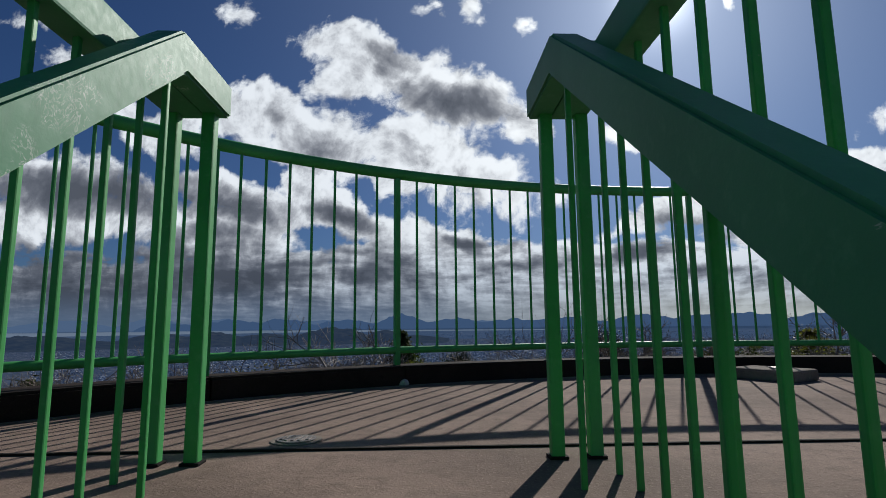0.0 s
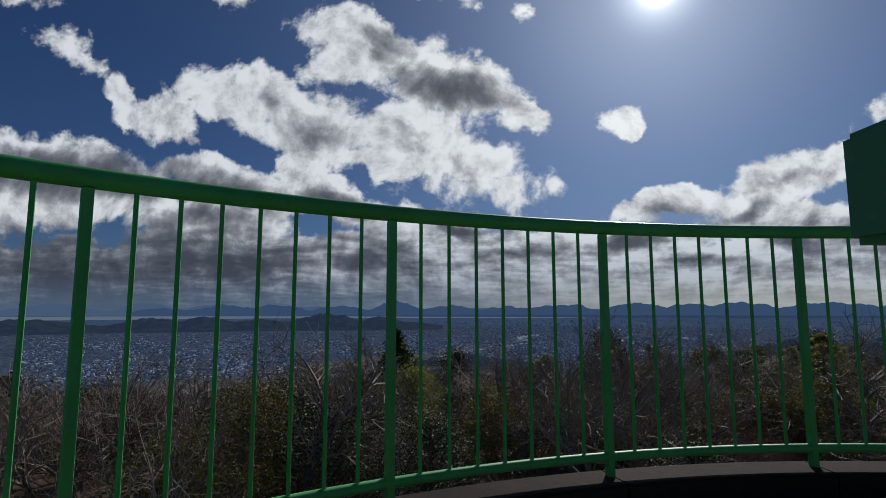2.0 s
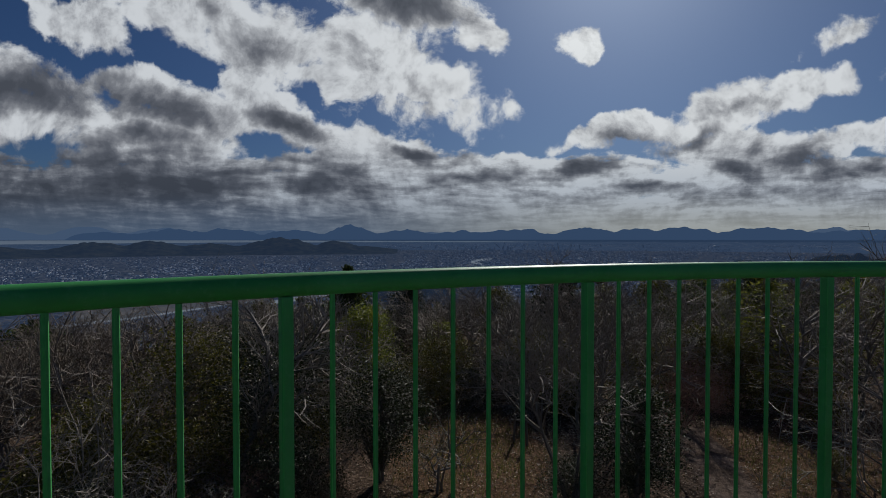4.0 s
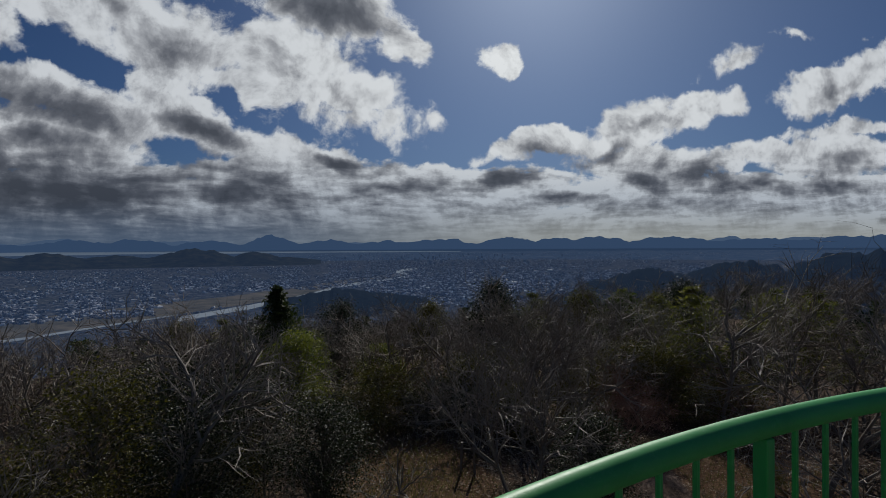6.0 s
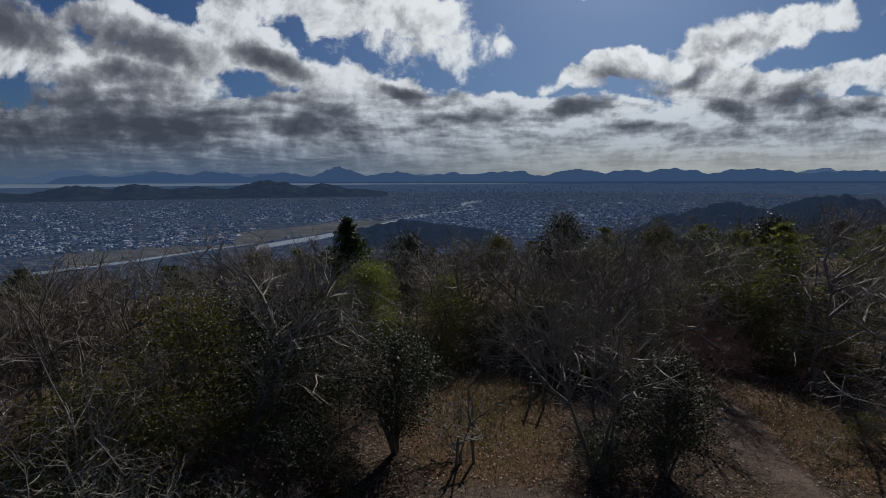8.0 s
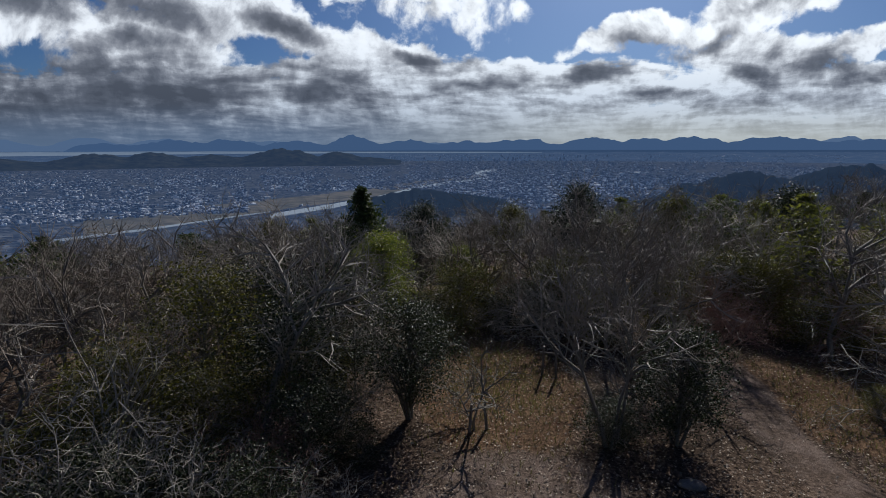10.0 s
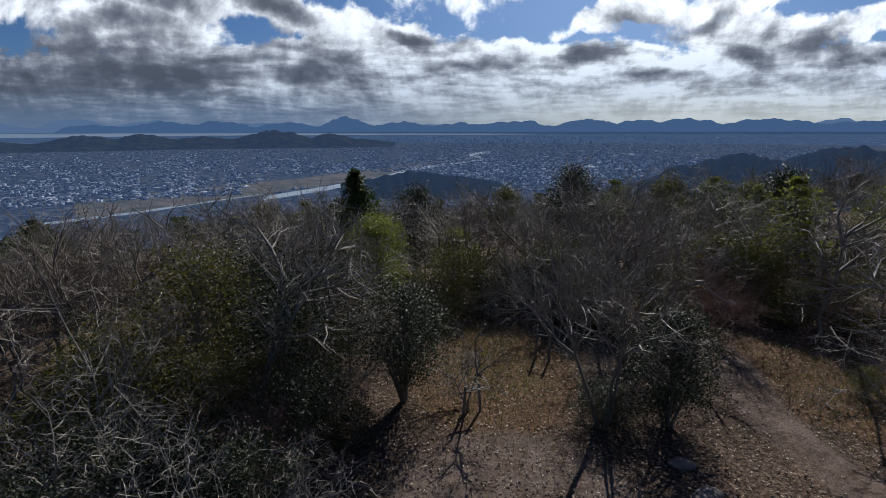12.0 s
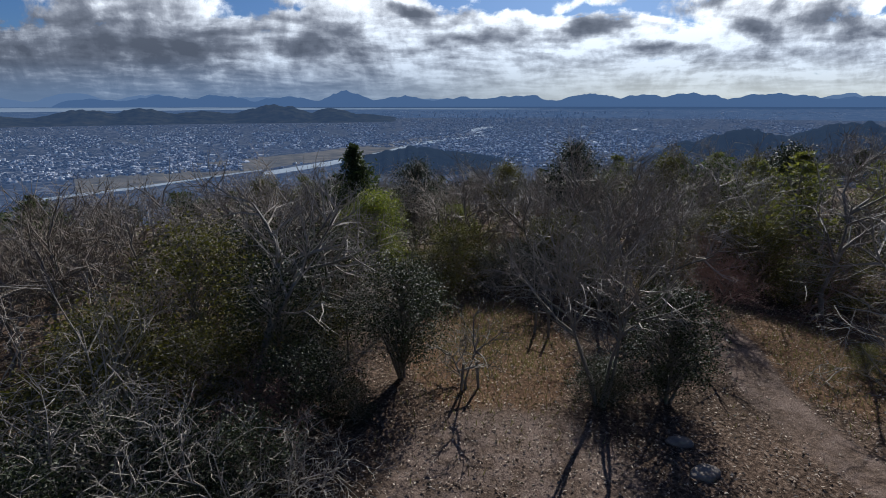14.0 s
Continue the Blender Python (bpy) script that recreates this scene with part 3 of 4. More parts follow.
def stair_railing(side):
    """One side of the stairwell: sloping handrail, level end, level guard rail and their bars."""
    thing = tagged(new("stair_railing"), "weathered pale green box handrail with green bars beside the stairs", "railing", "rails of the stairwell")
    s = side
    bm = bmesh.new()
    low = -2.6
    dz = (0.77 if s < 0 else 0.715) * (low + 0.28)
    outline = [(0.0, 0.818), (0.0, 0.905), (-0.285, 0.905), (low, 0.905 + dz), (low, 0.797 + dz), (-0.262, 0.818)]
    prism(bm, outline, s * 0.392, s * 0.455, stair)
    bmesh.ops.bevel(bm, geom=list(bm.edges), offset=0.006, segments=2, affect="EDGES")
    part("handrail", bm, M_SCRATCHED if s < 0 else M_CHALK, thing)
    bm = bmesh.new()
    box(bm, (s * 0.5, -0.13, 0.8615), (0.093, 0.26, 0.086), stair, 0.005)
    part("end_cap", bm, M_CHALK, thing)
    bm = bmesh.new()
    box(bm, (s * 0.53, (OPEN_BACK - 0.26) / 2, 0.857), (0.066, -OPEN_BACK - 0.22, 0.088), stair, 0.006)
    part("guard_rail", bm, M_CHALK, thing)
    for x, y in ((0.434, -0.03), (0.527, -0.03), (0.522, OPEN_BACK)):
        bm = bmesh.new()
        box(bm, (s * x, y, (0.82 + DECK) / 2), (0.033, 0.033, 0.82 - DECK), stair, 0.005)
        part("post", bm, M_GREEN, thing)
        bm = bmesh.new()
        box(bm, (s * x, y, DECK + 0.004), (0.046, 0.046, 0.007), stair, 0.002)
        part("foot_plate", bm, M_JOINT, thing)
    y = -0.185
    while y > OPEN_BACK + 0.1:
        bm = bmesh.new()
        box(bm, (s * 0.53, y, (0.815 + DECK) / 2), (0.013, 0.013, 0.815 - DECK), stair, 0.003)
        part("baluster", bm, M_GREEN, thing)
        y -= 0.115
    for y in (-0.285, -0.82, -1.4, -1.98):
        top = 0.815 + SLOPE * min(0, y + 0.27)
        foot = DECK if y > OPEN_FRONT else DECK - 0.19 + SLOPE * (y - OPEN_FRONT)
        bm = bmesh.new()
        box(bm, (s * 0.425, y, (top + foot) / 2), (0.0125, 0.0125, top - foot), stair, 0.003)
        part("baluster", bm, M_GREEN, thing)


stair_railing(-1)
stair_railing(1)


def build_small():
    a, b = Vector((1.88, 1.785, 0)), Vector((2.075, 1.42, 0))
    turn = math.degrees(math.atan2(b.y - a.y, b.x - a.x))
    bm = bmesh.new()
    m = stair @ Matrix.Translation((a + b) / 2) @ pose(0, 0, DECK - 0.001, 0, 0, turn)
    box(bm, (-0.03, 0.13, 0.032), (0.37, 0.25, 0.064), m, 0.016)
    block = part("concrete_block", bm, M_BLOCK, None)
    tagged(block, "low pale concrete block lying on the deck", "block")
    bm = bmesh.new()
    rod(bm, m @ Vector((0.0, 0.13, 0.063)), m @ Vector((0.0, 0.13, 0.070)), 0.045, sides=20)
    part("metal_marker", bm, M_STEEL, block, "round metal survey marker")
    ang = radians(124.9)
    bm = bmesh.new()
    bmesh.ops.create_icosphere(bm, subdivisions=2, radius=0.026, matrix=Matrix.Translation((CENTRE.x + 4.22 * math.cos(ang), CENTRE.y + 4.22 * math.sin(ang), -0.03)) @ Matrix.Diagonal((1.0, 0.8, 0.9, 1)))
    for v in bm.verts:
        v.co += Vector((noise.noise(v.co * 40), noise.noise(v.co * 40 + Vector((5, 0, 0))), noise.noise(v.co * 40 + Vector((0, 5, 0))))) * 0.009
    tagged(part("mortar_lump", bm, M_MORTAR, None), "small white lump of mortar at the kerb foot", "mortar")
    drain = tagged(new("floor_drain"), "small round iron drain cover set in the concrete", "drain")
    c = stair @ Vector((-0.25, 0.225, DECK))
    bm = bmesh.new()
    rod(bm, c + Vector((0, 0, 0.0)), c + Vector((0, 0, 0.003)), 0.072, sides=32)
    part("frame", bm, M_BLOCK, drain)
    bm = bmesh.new()
    rod(bm, c + Vector((0, 0, 0.002)), c + Vector((0, 0, 0.006)), 0.055, sides=28)
    part("cover", bm, M_STEEL, drain)
    for i in range(-2, 3):
        bm = bmesh.new()
        box(bm, c + Vector((i * 0.019, 0, 0.006)), (0.009, 0.07 if abs(i) < 2 else 0.04, 0.005), None, 0.001)
        part("rib", bm, M_STEEL, drain)


build_small()

# ---- ground ----
VIEW = Vector((0.25, 3.9, 0))


def polar(az, d):
    """A place d metres from the view point, az degrees to the right of straight ahead."""
    return VIEW.x + d * math.sin(radians(az)), VIEW.y + d * math.cos(radians(az))


def true_distance(d):
    return -5000.0 * math.log(max(1e-6, 1 - d / 4800.0))


def far_z(d):
    """Height of the plain, d metres off."""
    return 1.5 - 150.0 * d / true_distance(d)


def smoothstep(x, a, b):
    t = min(1, max(0, (x - a) / (b - a)))
    return t * t * (3 - 2 * t)


def hill_z(x, y):
    dx, dy = x - VIEW.x, y - VIEW.y
    d, az = math.hypot(dx, dy), math.degrees(math.atan2(dx, dy))
    right = smoothstep(az, 5, 40) if abs(az) < 120 else 0.5
    fall = max(0.0, d - 15.5)
    z = GROUND - fall * (0.13 - 0.085 * right) - max(0, d - 70) * 0.16 * (1 - 0.5 * right)
    z -= 0.6 * smoothstep(-az, 10, 35) * smoothstep(d, 5, 12)
    z += 0.25 * noise.noise((x * 0.12, y * 0.12, 0)) * smoothstep(d, 5, 14) + 0.05 * noise.noise((x * 0.9, y * 0.9, 3))
    return z


def ground_z(x, y):
    d = math.hypot(x - VIEW.x, y - VIEW.y)
    if d < 150:
        return hill_z(x, y)
    k = smoothstep(d, 150, 900)
    return hill_z(x, y) * (1 - k) + far_z(max(d, 900)) * k if d < 900 else far_z(d)


PATHWAY = [polar(*p) for p in ((20, 17.5), (25, 16), (28.4, 14.4), (30.2, 13.0), (31.8, 12.2), (34.0, 11.5), (37.5, 10.7), (43, 10.0), (50, 9.4), (62, 8.9), (76, 9.0))]


def path_gap(x, y):
    best = 99
    for (ax, ay), (bx, by) in zip(PATHWAY, PATHWAY[1:]):
        ex, ey = bx - ax, by - ay
        t = min(1, max(0, ((x - ax) * ex + (y - ay) * ey) / (ex * ex + ey * ey)))
        best = min(best, math.hypot(x - ax - t * ex, y - ay - t * ey))
    return best


def build_ground():
    azs = [-180 + 6 * i for i in range(21)] + [-57 + 0.6 * i for i in range(191)] + [60 + 6 * i for i in range(20)]
    azs = sorted(set(round(a, 3) for a in azs if a < 180))
    rs, r = [], 0.6
    while r < 4780:
        rs.append(r)
        r *= 1.026 if r > 3 else 1.15
    rs.append(4790)
    verts, zone = [], []
    for r in rs:
        for a in azs:
            x, y = polar(a, r)
            verts.append((x, y, ground_z(x, y)))
            soil = grass = 0.0
            if r < 40:
                soil = max(smoothstep(-path_gap(x, y), -0.85, -0.3), 0)
                sx, sy = polar(6.5, 7.6)
                soil = max(soil, 0.95 * smoothstep(-math.hypot((x - sx) / 2.2, (y - sy) / 2.1), -1.25, -0.7))
                gx, gy = polar(3.5, 12.6)
                grass = smoothstep(-math.hypot((x - gx) / 1.9, (y - gy) / 3.2), -1.3, -0.8)
                hx, hy = polar(36.0, 15.0)
                grass = max(grass, smoothstep(-math.hypot((x - hx) / 2.2, (y - hy) / 2.5), -1.3, -0.8))
            zone.append((soil, grass, 0, 1))
    n = len(azs)
    verts.append((VIEW.x, VIEW.y, GROUND))
    zone.append((0, 0, 0, 1))
    faces, mats = [], []
    for i in range(len(rs) - 1):
        for j in range(n):
            j2 = (j + 1) % n
            faces.append((i * n + j, i * n + j2, (i + 1) * n + j2, (i + 1) * n + j)[::-1])
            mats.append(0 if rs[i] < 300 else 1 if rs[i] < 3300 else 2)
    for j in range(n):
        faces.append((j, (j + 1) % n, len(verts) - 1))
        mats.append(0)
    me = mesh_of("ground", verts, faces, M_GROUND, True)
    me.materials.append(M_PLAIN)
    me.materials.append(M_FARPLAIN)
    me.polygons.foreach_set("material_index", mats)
    at = me.color_attributes.new("zone", "FLOAT_COLOR", "POINT")
    at.data.foreach_set("color", [c for z in zone for c in z])
    tagged(new("ground", me), "forest floor of brown leaf litter, dry grass and bare soil falling to a plain", "ground", kind="structure")


build_ground()


# ---- the plain: river, fields, hills, mountains, town ----
def depth_of(dep):
    """Distance at which the plain shows dep degrees under the horizon."""
    return 4800.0 * (1 - math.exp(-150.0 / math.tan(radians(dep)) / 5000.0))


def strip(name, course, mat, label, category, lift):
    """A band on the plain along (azimuth, degrees under the horizon, half width in degrees of azimuth, thickness in degrees)."""
    verts, faces = [], []
    pts = []
    for (a0, e0, w0), (a1, e1, w1) in zip(course, course[1:]):
        for i in range(10):
            t = i / 10
            pts.append((a0 + (a1 - a0) * t, e0 + (e1 - e0) * t, w0 + (w1 - w0) * t))
    pts.append(course[-1])
    for i, (a, e, w) in enumerate(pts):
        wob = 0.2 * w * noise.noise((i * 0.4, w * 9, lift))
        for s in (-1, 1):
            d = depth_of(max(0.28, e + s * (w + s * wob)))
            x, y = polar(a, d)
            verts.append((x, y, far_z(d) + lift))
    for i in range(len(pts) - 1):
        faces.append((2 * i, 2 * i + 1, 2 * i + 3, 2 * i + 2))
    ob = new(name, mesh_of(name, verts, faces, mat))
    tagged(ob, label, category, kind="structure")


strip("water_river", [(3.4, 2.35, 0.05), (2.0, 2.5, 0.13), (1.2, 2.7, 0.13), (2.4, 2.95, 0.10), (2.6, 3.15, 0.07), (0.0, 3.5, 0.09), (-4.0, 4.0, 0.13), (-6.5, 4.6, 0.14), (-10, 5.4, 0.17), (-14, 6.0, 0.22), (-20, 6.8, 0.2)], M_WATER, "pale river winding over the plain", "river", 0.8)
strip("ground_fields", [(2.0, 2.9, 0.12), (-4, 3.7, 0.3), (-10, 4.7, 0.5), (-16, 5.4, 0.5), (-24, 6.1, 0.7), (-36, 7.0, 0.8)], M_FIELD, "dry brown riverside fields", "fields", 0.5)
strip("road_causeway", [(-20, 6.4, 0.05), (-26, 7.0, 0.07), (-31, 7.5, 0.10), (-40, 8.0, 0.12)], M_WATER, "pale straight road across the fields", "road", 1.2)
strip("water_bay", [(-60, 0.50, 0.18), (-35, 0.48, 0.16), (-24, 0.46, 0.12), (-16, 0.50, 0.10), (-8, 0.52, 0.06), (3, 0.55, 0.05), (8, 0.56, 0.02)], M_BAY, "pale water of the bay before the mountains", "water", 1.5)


def hills(name, bumps, d0, d1, a0, a1, mat, label, rough, base=0.0, cols=220):
    """A range between two distances: bumps are (azimuth, height, half width in degrees)."""
    verts, faces, rows = [], [], 9
    for i in range(cols + 1):
        a = a0 + (a1 - a0) * i / cols
        top = base
        for ba, bh, bw in bumps:
            top = max(top, bh * math.exp(-((a - ba) / bw) ** 2))
        top *= 1 + rough * noise.fractal((a * 1.1, d0 * 0.01, 0), 0.8, 2.1, 6) + 0.3 * rough * noise.noise((a * 5, 1, 0))
        top *= smoothstep(a, a0, a0 + 1.5) * smoothstep(-a, -a1, -a1 + 1.5)
        for j in range(rows):
            t = j / (rows - 1)
            d = d0 + (d1 - d0) * t
            prof = math.sin(math.pi * min(1, t * 0.72 + 0.0)) ** 0.9 if t > 0 else 0
            bump = 1 + rough * 0.8 * noise.noise((a * 1.9, t * 5, 7)) * (1 - abs(2 * t - 1))
            x, y = polar(a, d)
            verts.append((x, y, far_z(min(d, 4780)) - 1 + max(0, top) * prof * bump))
    for i in range(cols):
        for j in range(rows - 1):
            p = i * rows + j
            faces.append((p, p + rows, p + rows + 1, p + 1))
    tagged(new(name, mesh_of(name, verts, faces, mat, True)), label, "hills", kind="structure")


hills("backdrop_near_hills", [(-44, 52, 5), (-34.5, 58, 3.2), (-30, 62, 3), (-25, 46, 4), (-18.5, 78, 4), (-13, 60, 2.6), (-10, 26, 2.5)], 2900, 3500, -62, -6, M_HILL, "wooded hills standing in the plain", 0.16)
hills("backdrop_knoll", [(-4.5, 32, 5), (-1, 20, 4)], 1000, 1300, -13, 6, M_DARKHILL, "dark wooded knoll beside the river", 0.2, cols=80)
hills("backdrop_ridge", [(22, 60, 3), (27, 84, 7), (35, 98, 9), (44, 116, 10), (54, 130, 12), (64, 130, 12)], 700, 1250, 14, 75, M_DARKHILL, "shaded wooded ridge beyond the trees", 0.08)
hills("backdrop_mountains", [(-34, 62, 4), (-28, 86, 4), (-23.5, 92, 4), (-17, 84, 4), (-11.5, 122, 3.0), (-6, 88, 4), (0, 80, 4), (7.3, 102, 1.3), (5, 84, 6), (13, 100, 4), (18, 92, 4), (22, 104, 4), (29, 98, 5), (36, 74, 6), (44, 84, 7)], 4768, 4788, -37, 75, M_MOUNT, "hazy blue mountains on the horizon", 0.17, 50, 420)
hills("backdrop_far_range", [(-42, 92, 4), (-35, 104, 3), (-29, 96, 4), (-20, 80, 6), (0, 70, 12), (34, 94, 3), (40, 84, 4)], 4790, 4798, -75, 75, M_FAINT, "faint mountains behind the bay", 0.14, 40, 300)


def house(verts, faces, x, y, z, w, l, h, c, s, flat):
    """A box with a hipped or a flat roof."""
    n = len(verts)
    for zz in (z - 0.5, z + h):
        for px, py in ((-w / 2, -l / 2), (w / 2, -l / 2), (w / 2, l / 2), (-w / 2, l / 2)):
            verts.append((x + px * c - py * s, y + px * s + py * c, zz))
    for q in ((0, 1, 5, 4), (1, 2, 6, 5), (2, 3, 7, 6), (3, 0, 4, 7)):
        faces.append(tuple(n + i for i in q))
    if flat:
        faces.append((n + 4, n + 5, n + 6, n + 7))
    else:
        for t in (-0.3, 0.3):
            verts.append((x - t * l * s, y + t * l * c, z + h * 1.5))
        faces += [(n + 4, n + 5, n + 8), (n + 5, n + 6, n + 9, n + 8), (n + 6, n + 7, n + 9), (n + 7, n + 4, n + 8, n + 9)]


def build_town():
    rng = random.Random(11)
    verts, faces = [], []
    count = 0
    while count < 27000:
        a = rng.uniform(-44, 34)
        e = 0.75 + 5.6 * rng.random() ** 1.4
        d = depth_of(e)
        k = d / true_distance(d)
        dens = noise.noise((a * 0.35, e * 1.1, 0)) + 0.6 * noise.noise((a * 1.4, e * 4, 5))
        if -2 < a < 19 and 1.3 < e < 4.8:
            dens += 0.6
        if e < 1.95 and a < -8:
            dens -= 0.8
        if e > 4.4 and -22 < a < -2:
            dens -= 0.8
        if dens < rng.uniform(-0.4, 0.3):
            continue
        count += 1
        w, l, h = rng.uniform(3.5, 6.5), rng.uniform(4, 8), rng.uniform(2.2, 4.0)
        if rng.random() < 0.06:
            w, l = w * 2.4, l * 2.4
        x, y = polar(a, d)
        t = rng.random() * 3
        house(verts, faces, x, y, far_z(d), w * k, l * k, h * k, math.cos(t), math.sin(t), rng.random() < (0.45 if e > 3 else 0.9))
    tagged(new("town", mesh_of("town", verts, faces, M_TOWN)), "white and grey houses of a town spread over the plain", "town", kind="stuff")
    for i in range(70):
        a, e = rng.gauss(7, 5), rng.uniform(0.75, 1.9)
        d = depth_of(e)
        k = d / true_distance(d)
        x, y = polar(a, d)
        verts, faces = [], []
        house(verts, faces, x, y, far_z(d), rng.uniform(10, 22) * k, rng.uniform(10, 22) * k, rng.uniform(14, 38) * k, 1, 0, True)
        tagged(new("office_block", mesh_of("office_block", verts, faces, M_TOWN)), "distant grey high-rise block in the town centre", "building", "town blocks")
    for a, e, w, l, h in ((17.3, 2.6, 46, 22, 7), (12.6, 2.35, 40, 26, 8), (24.9, 1.0, 60, 60, 16), (15.9, 2.7, 26, 16, 6), (13.6, 3.9, 34, 18, 6), (16.3, 4.0, 16, 12, 5), (9.0, 2.9, 28, 14, 6), (19.6, 2.2, 30, 14, 6)):
        d = depth_of(e)
        k = d / true_distance(d)
        x, y = polar(a, d)
        verts, faces = [], []
        house(verts, faces, x, y, far_z(d), w * k, l * k, h * k, math.cos(a), math.sin(a), False)
        tagged(new("warehouse", mesh_of("warehouse", verts, faces, M_WHITE)), "distant large hall with a pale shining roof", "building", "town halls")


build_town()


# ---- trees ----
class Grow:
    """Collects the tubes and leaves of one plant."""

    def __init__(self, seed):
        self.rng = random.Random(seed)
        self.wood, self.wood_f, self.twig, self.twig_f, self.leaf, self.leaf_f = [], [], [], [], [], []
        self.tips, self.least, self.light, self.up = [], 0.0035, False, 0.0

    def tube(self, pts, radii, sides, thin):
        vs, fs = (self.twig, self.twig_f) if thin else (self.wood, self.wood_f)
        start = len(vs)
        for i, (p, r) in enumerate(zip(pts, radii)):
            d = (pts[min(i + 1, len(pts) - 1)] - pts[max(i - 1, 0)]).normalized()
            side = d.orthogonal().normalized()
            up = d.cross(side)
            for j in range(sides):
                b = 2 * math.pi * j / sides
                vs.append(p + (side * math.cos(b) + up * math.sin(b)) * r)
        for i in range(len(pts) - 1):
            for j in range(sides):
                p, q, j2 = start + i * sides, start + (i + 1) * sides, (j + 1) % sides
                fs.append((p + j, p + j2, q + j2, q + j))

    def branch(self, p, d, length, rad, level, top, lift, wander, kids, thin_from=2, bole=0.35):
        rng = self.rng
        n = 4 if level < 2 else 3 if level < top else 2
        if self.light and level >= 2:
            n -= 1
        pts, radii = [p], [rad]
        for i in range(n):
            d = (d + Vector((rng.gauss(0, wander), rng.gauss(0, wander), rng.gauss(0, wander) + lift))).normalized()
            p = p + d * (length / n)
            pts.append(p)
            radii.append(rad * (1 - 0.72 * (i + 1) / n))
        self.tube(pts, radii, 6 if level == 0 else 4 if level == 1 else 3, level >= thin_from)
        if level >= top:
            self.tips.append(p)
            return
        if level >= top - 1:
            self.tips.append(p)
        count = kids[level]
        for i in range(count):
            t = rng.uniform(0.25 if level else bole, 1.0)
            k = min(n - 1, int(t * n))
            q = pts[k].lerp(pts[k + 1], t * n - k)
            ax = (pts[k + 1] - pts[k]).normalized()
            out = ax.orthogonal().normalized()
            out.rotate(Matrix.Rotation(rng.uniform(0, 6.283), 3, ax))
            spread = rng.uniform(0.45, 1.0)
            nd = (ax * (1 - spread * 0.55) + out * spread + Vector((0, 0, self.up / (level + 1)))).normalized()
            self.branch(q, nd, length * rng.uniform(0.45, 0.72), max(rad * (rng.uniform(0.5, 0.7) if level == 0 else rng.uniform(0.42, 0.58)), self.least), level + 1, top, lift, wander, kids, thin_from)

    def leaves(self, centre, spread, count, size, long=1.5, droop=0.0):
        rng = self.rng
        for _ in range(count):
            v = Vector((rng.gauss(0, 1), rng.gauss(0, 1), rng.gauss(0, 0.8))) * spread
            c = centre + v
            a = Vector((rng.gauss(0, 1), rng.gauss(0, 1), rng.gauss(0, 0.6) - droop)).normalized()
            b = a.cross(Vector((rng.gauss(0, 1), rng.gauss(0, 1), rng.gauss(0, 1) + 0.6))).normalized()
            s = size * rng.uniform(0.6, 1.3)
            n = len(self.leaf)
            self.leaf += [c - a * s * long / 2, c + b * s * 0.4, c + a * s * long / 2, c - b * s * 0.4]
            self.leaf_f.append((n, n + 1, n + 2, n + 3))

    def meshes(self, bark_mat, twig_mat, leaf_mat):
        out = [("trunk", mesh_of("trunk", self.wood, self.wood_f, bark_mat, True))]
        if self.twig:
            out.append(("crown", mesh_of("crown", self.twig, self.twig_f, twig_mat)))
        if self.leaf:
            out.append(("foliage", mesh_of("foliage", self.leaf, self.leaf_f, leaf_mat)))
        return out


def bare_tree(seed, height, stems=1, top=4, kids=(7, 5, 4, 3), lift=0.03, wander=0.14, rad=0.07, lean=0.25, least=0.004, bole=0.35, light=False, up=0.0):
    g = Grow(seed)
    g.up = up
    g.least, g.light = least, light
    for i in range(stems):
        a = g.rng.uniform(0, 6.283)
        tilt = lean * (1 if stems > 1 else 0.3)
        d = Vector((math.cos(a) * tilt, math.sin(a) * tilt, 1)).normalized()
        g.branch(Vector((math.cos(a), math.sin(a), 0)) * (0.06 * (stems > 1)) + Vector((0, 0, -0.12)), d, height * g.rng.uniform(0.55, 0.72), rad, 0, top, lift, wander, kids, 2, bole)
    return g


def leafy_tree(seed, height, width, count, size, trunk=0.3, clumps=60, rad=0.06):
    g = Grow(seed)
    rng = g.rng
    g.tube([Vector((0, 0, -0.1)), Vector((0.05, 0, height * 0.4)), Vector((-0.03, 0.04, height * 0.8))], [rad, rad * 0.75, rad * 0.25], 6, False)
    for _ in range(3):
        a = rng.uniform(0, 6.283)
        q = Vector((math.cos(a), math.sin(a), 0)) * width * 0.3 + Vector((0, 0, height * 0.62))
        g.tube([Vector((0.04 * math.cos(a), 0.04 * math.sin(a), -0.1)), q * 0.45 + Vector((0, 0, -height * 0.02)), q], [rad * 0.7, rad * 0.5, rad * 0.2], 5, False)
    h0 = height * trunk
    for i in range(clumps):
        t = rng.random()
        z = h0 + (height - h0) * t
        bulge = math.sin(math.pi * (0.12 + 0.82 * t)) ** 0.7
        a, r = rng.uniform(0, 6.283), width / 2 * bulge * rng.uniform(0.35, 1.0)
        c = Vector((r * math.cos(a), r * math.sin(a), z))
        g.tube([Vector((0, 0, max(0.2, z - r * 0.8))), c * 0.6 + Vector((0, 0, z * 0.38)), c], [rad * 0.35, rad * 0.2, 0.006], 3, True)
        g.leaves(c, width * rng.uniform(0.06, 0.12), int(count / clumps), size)
    return g


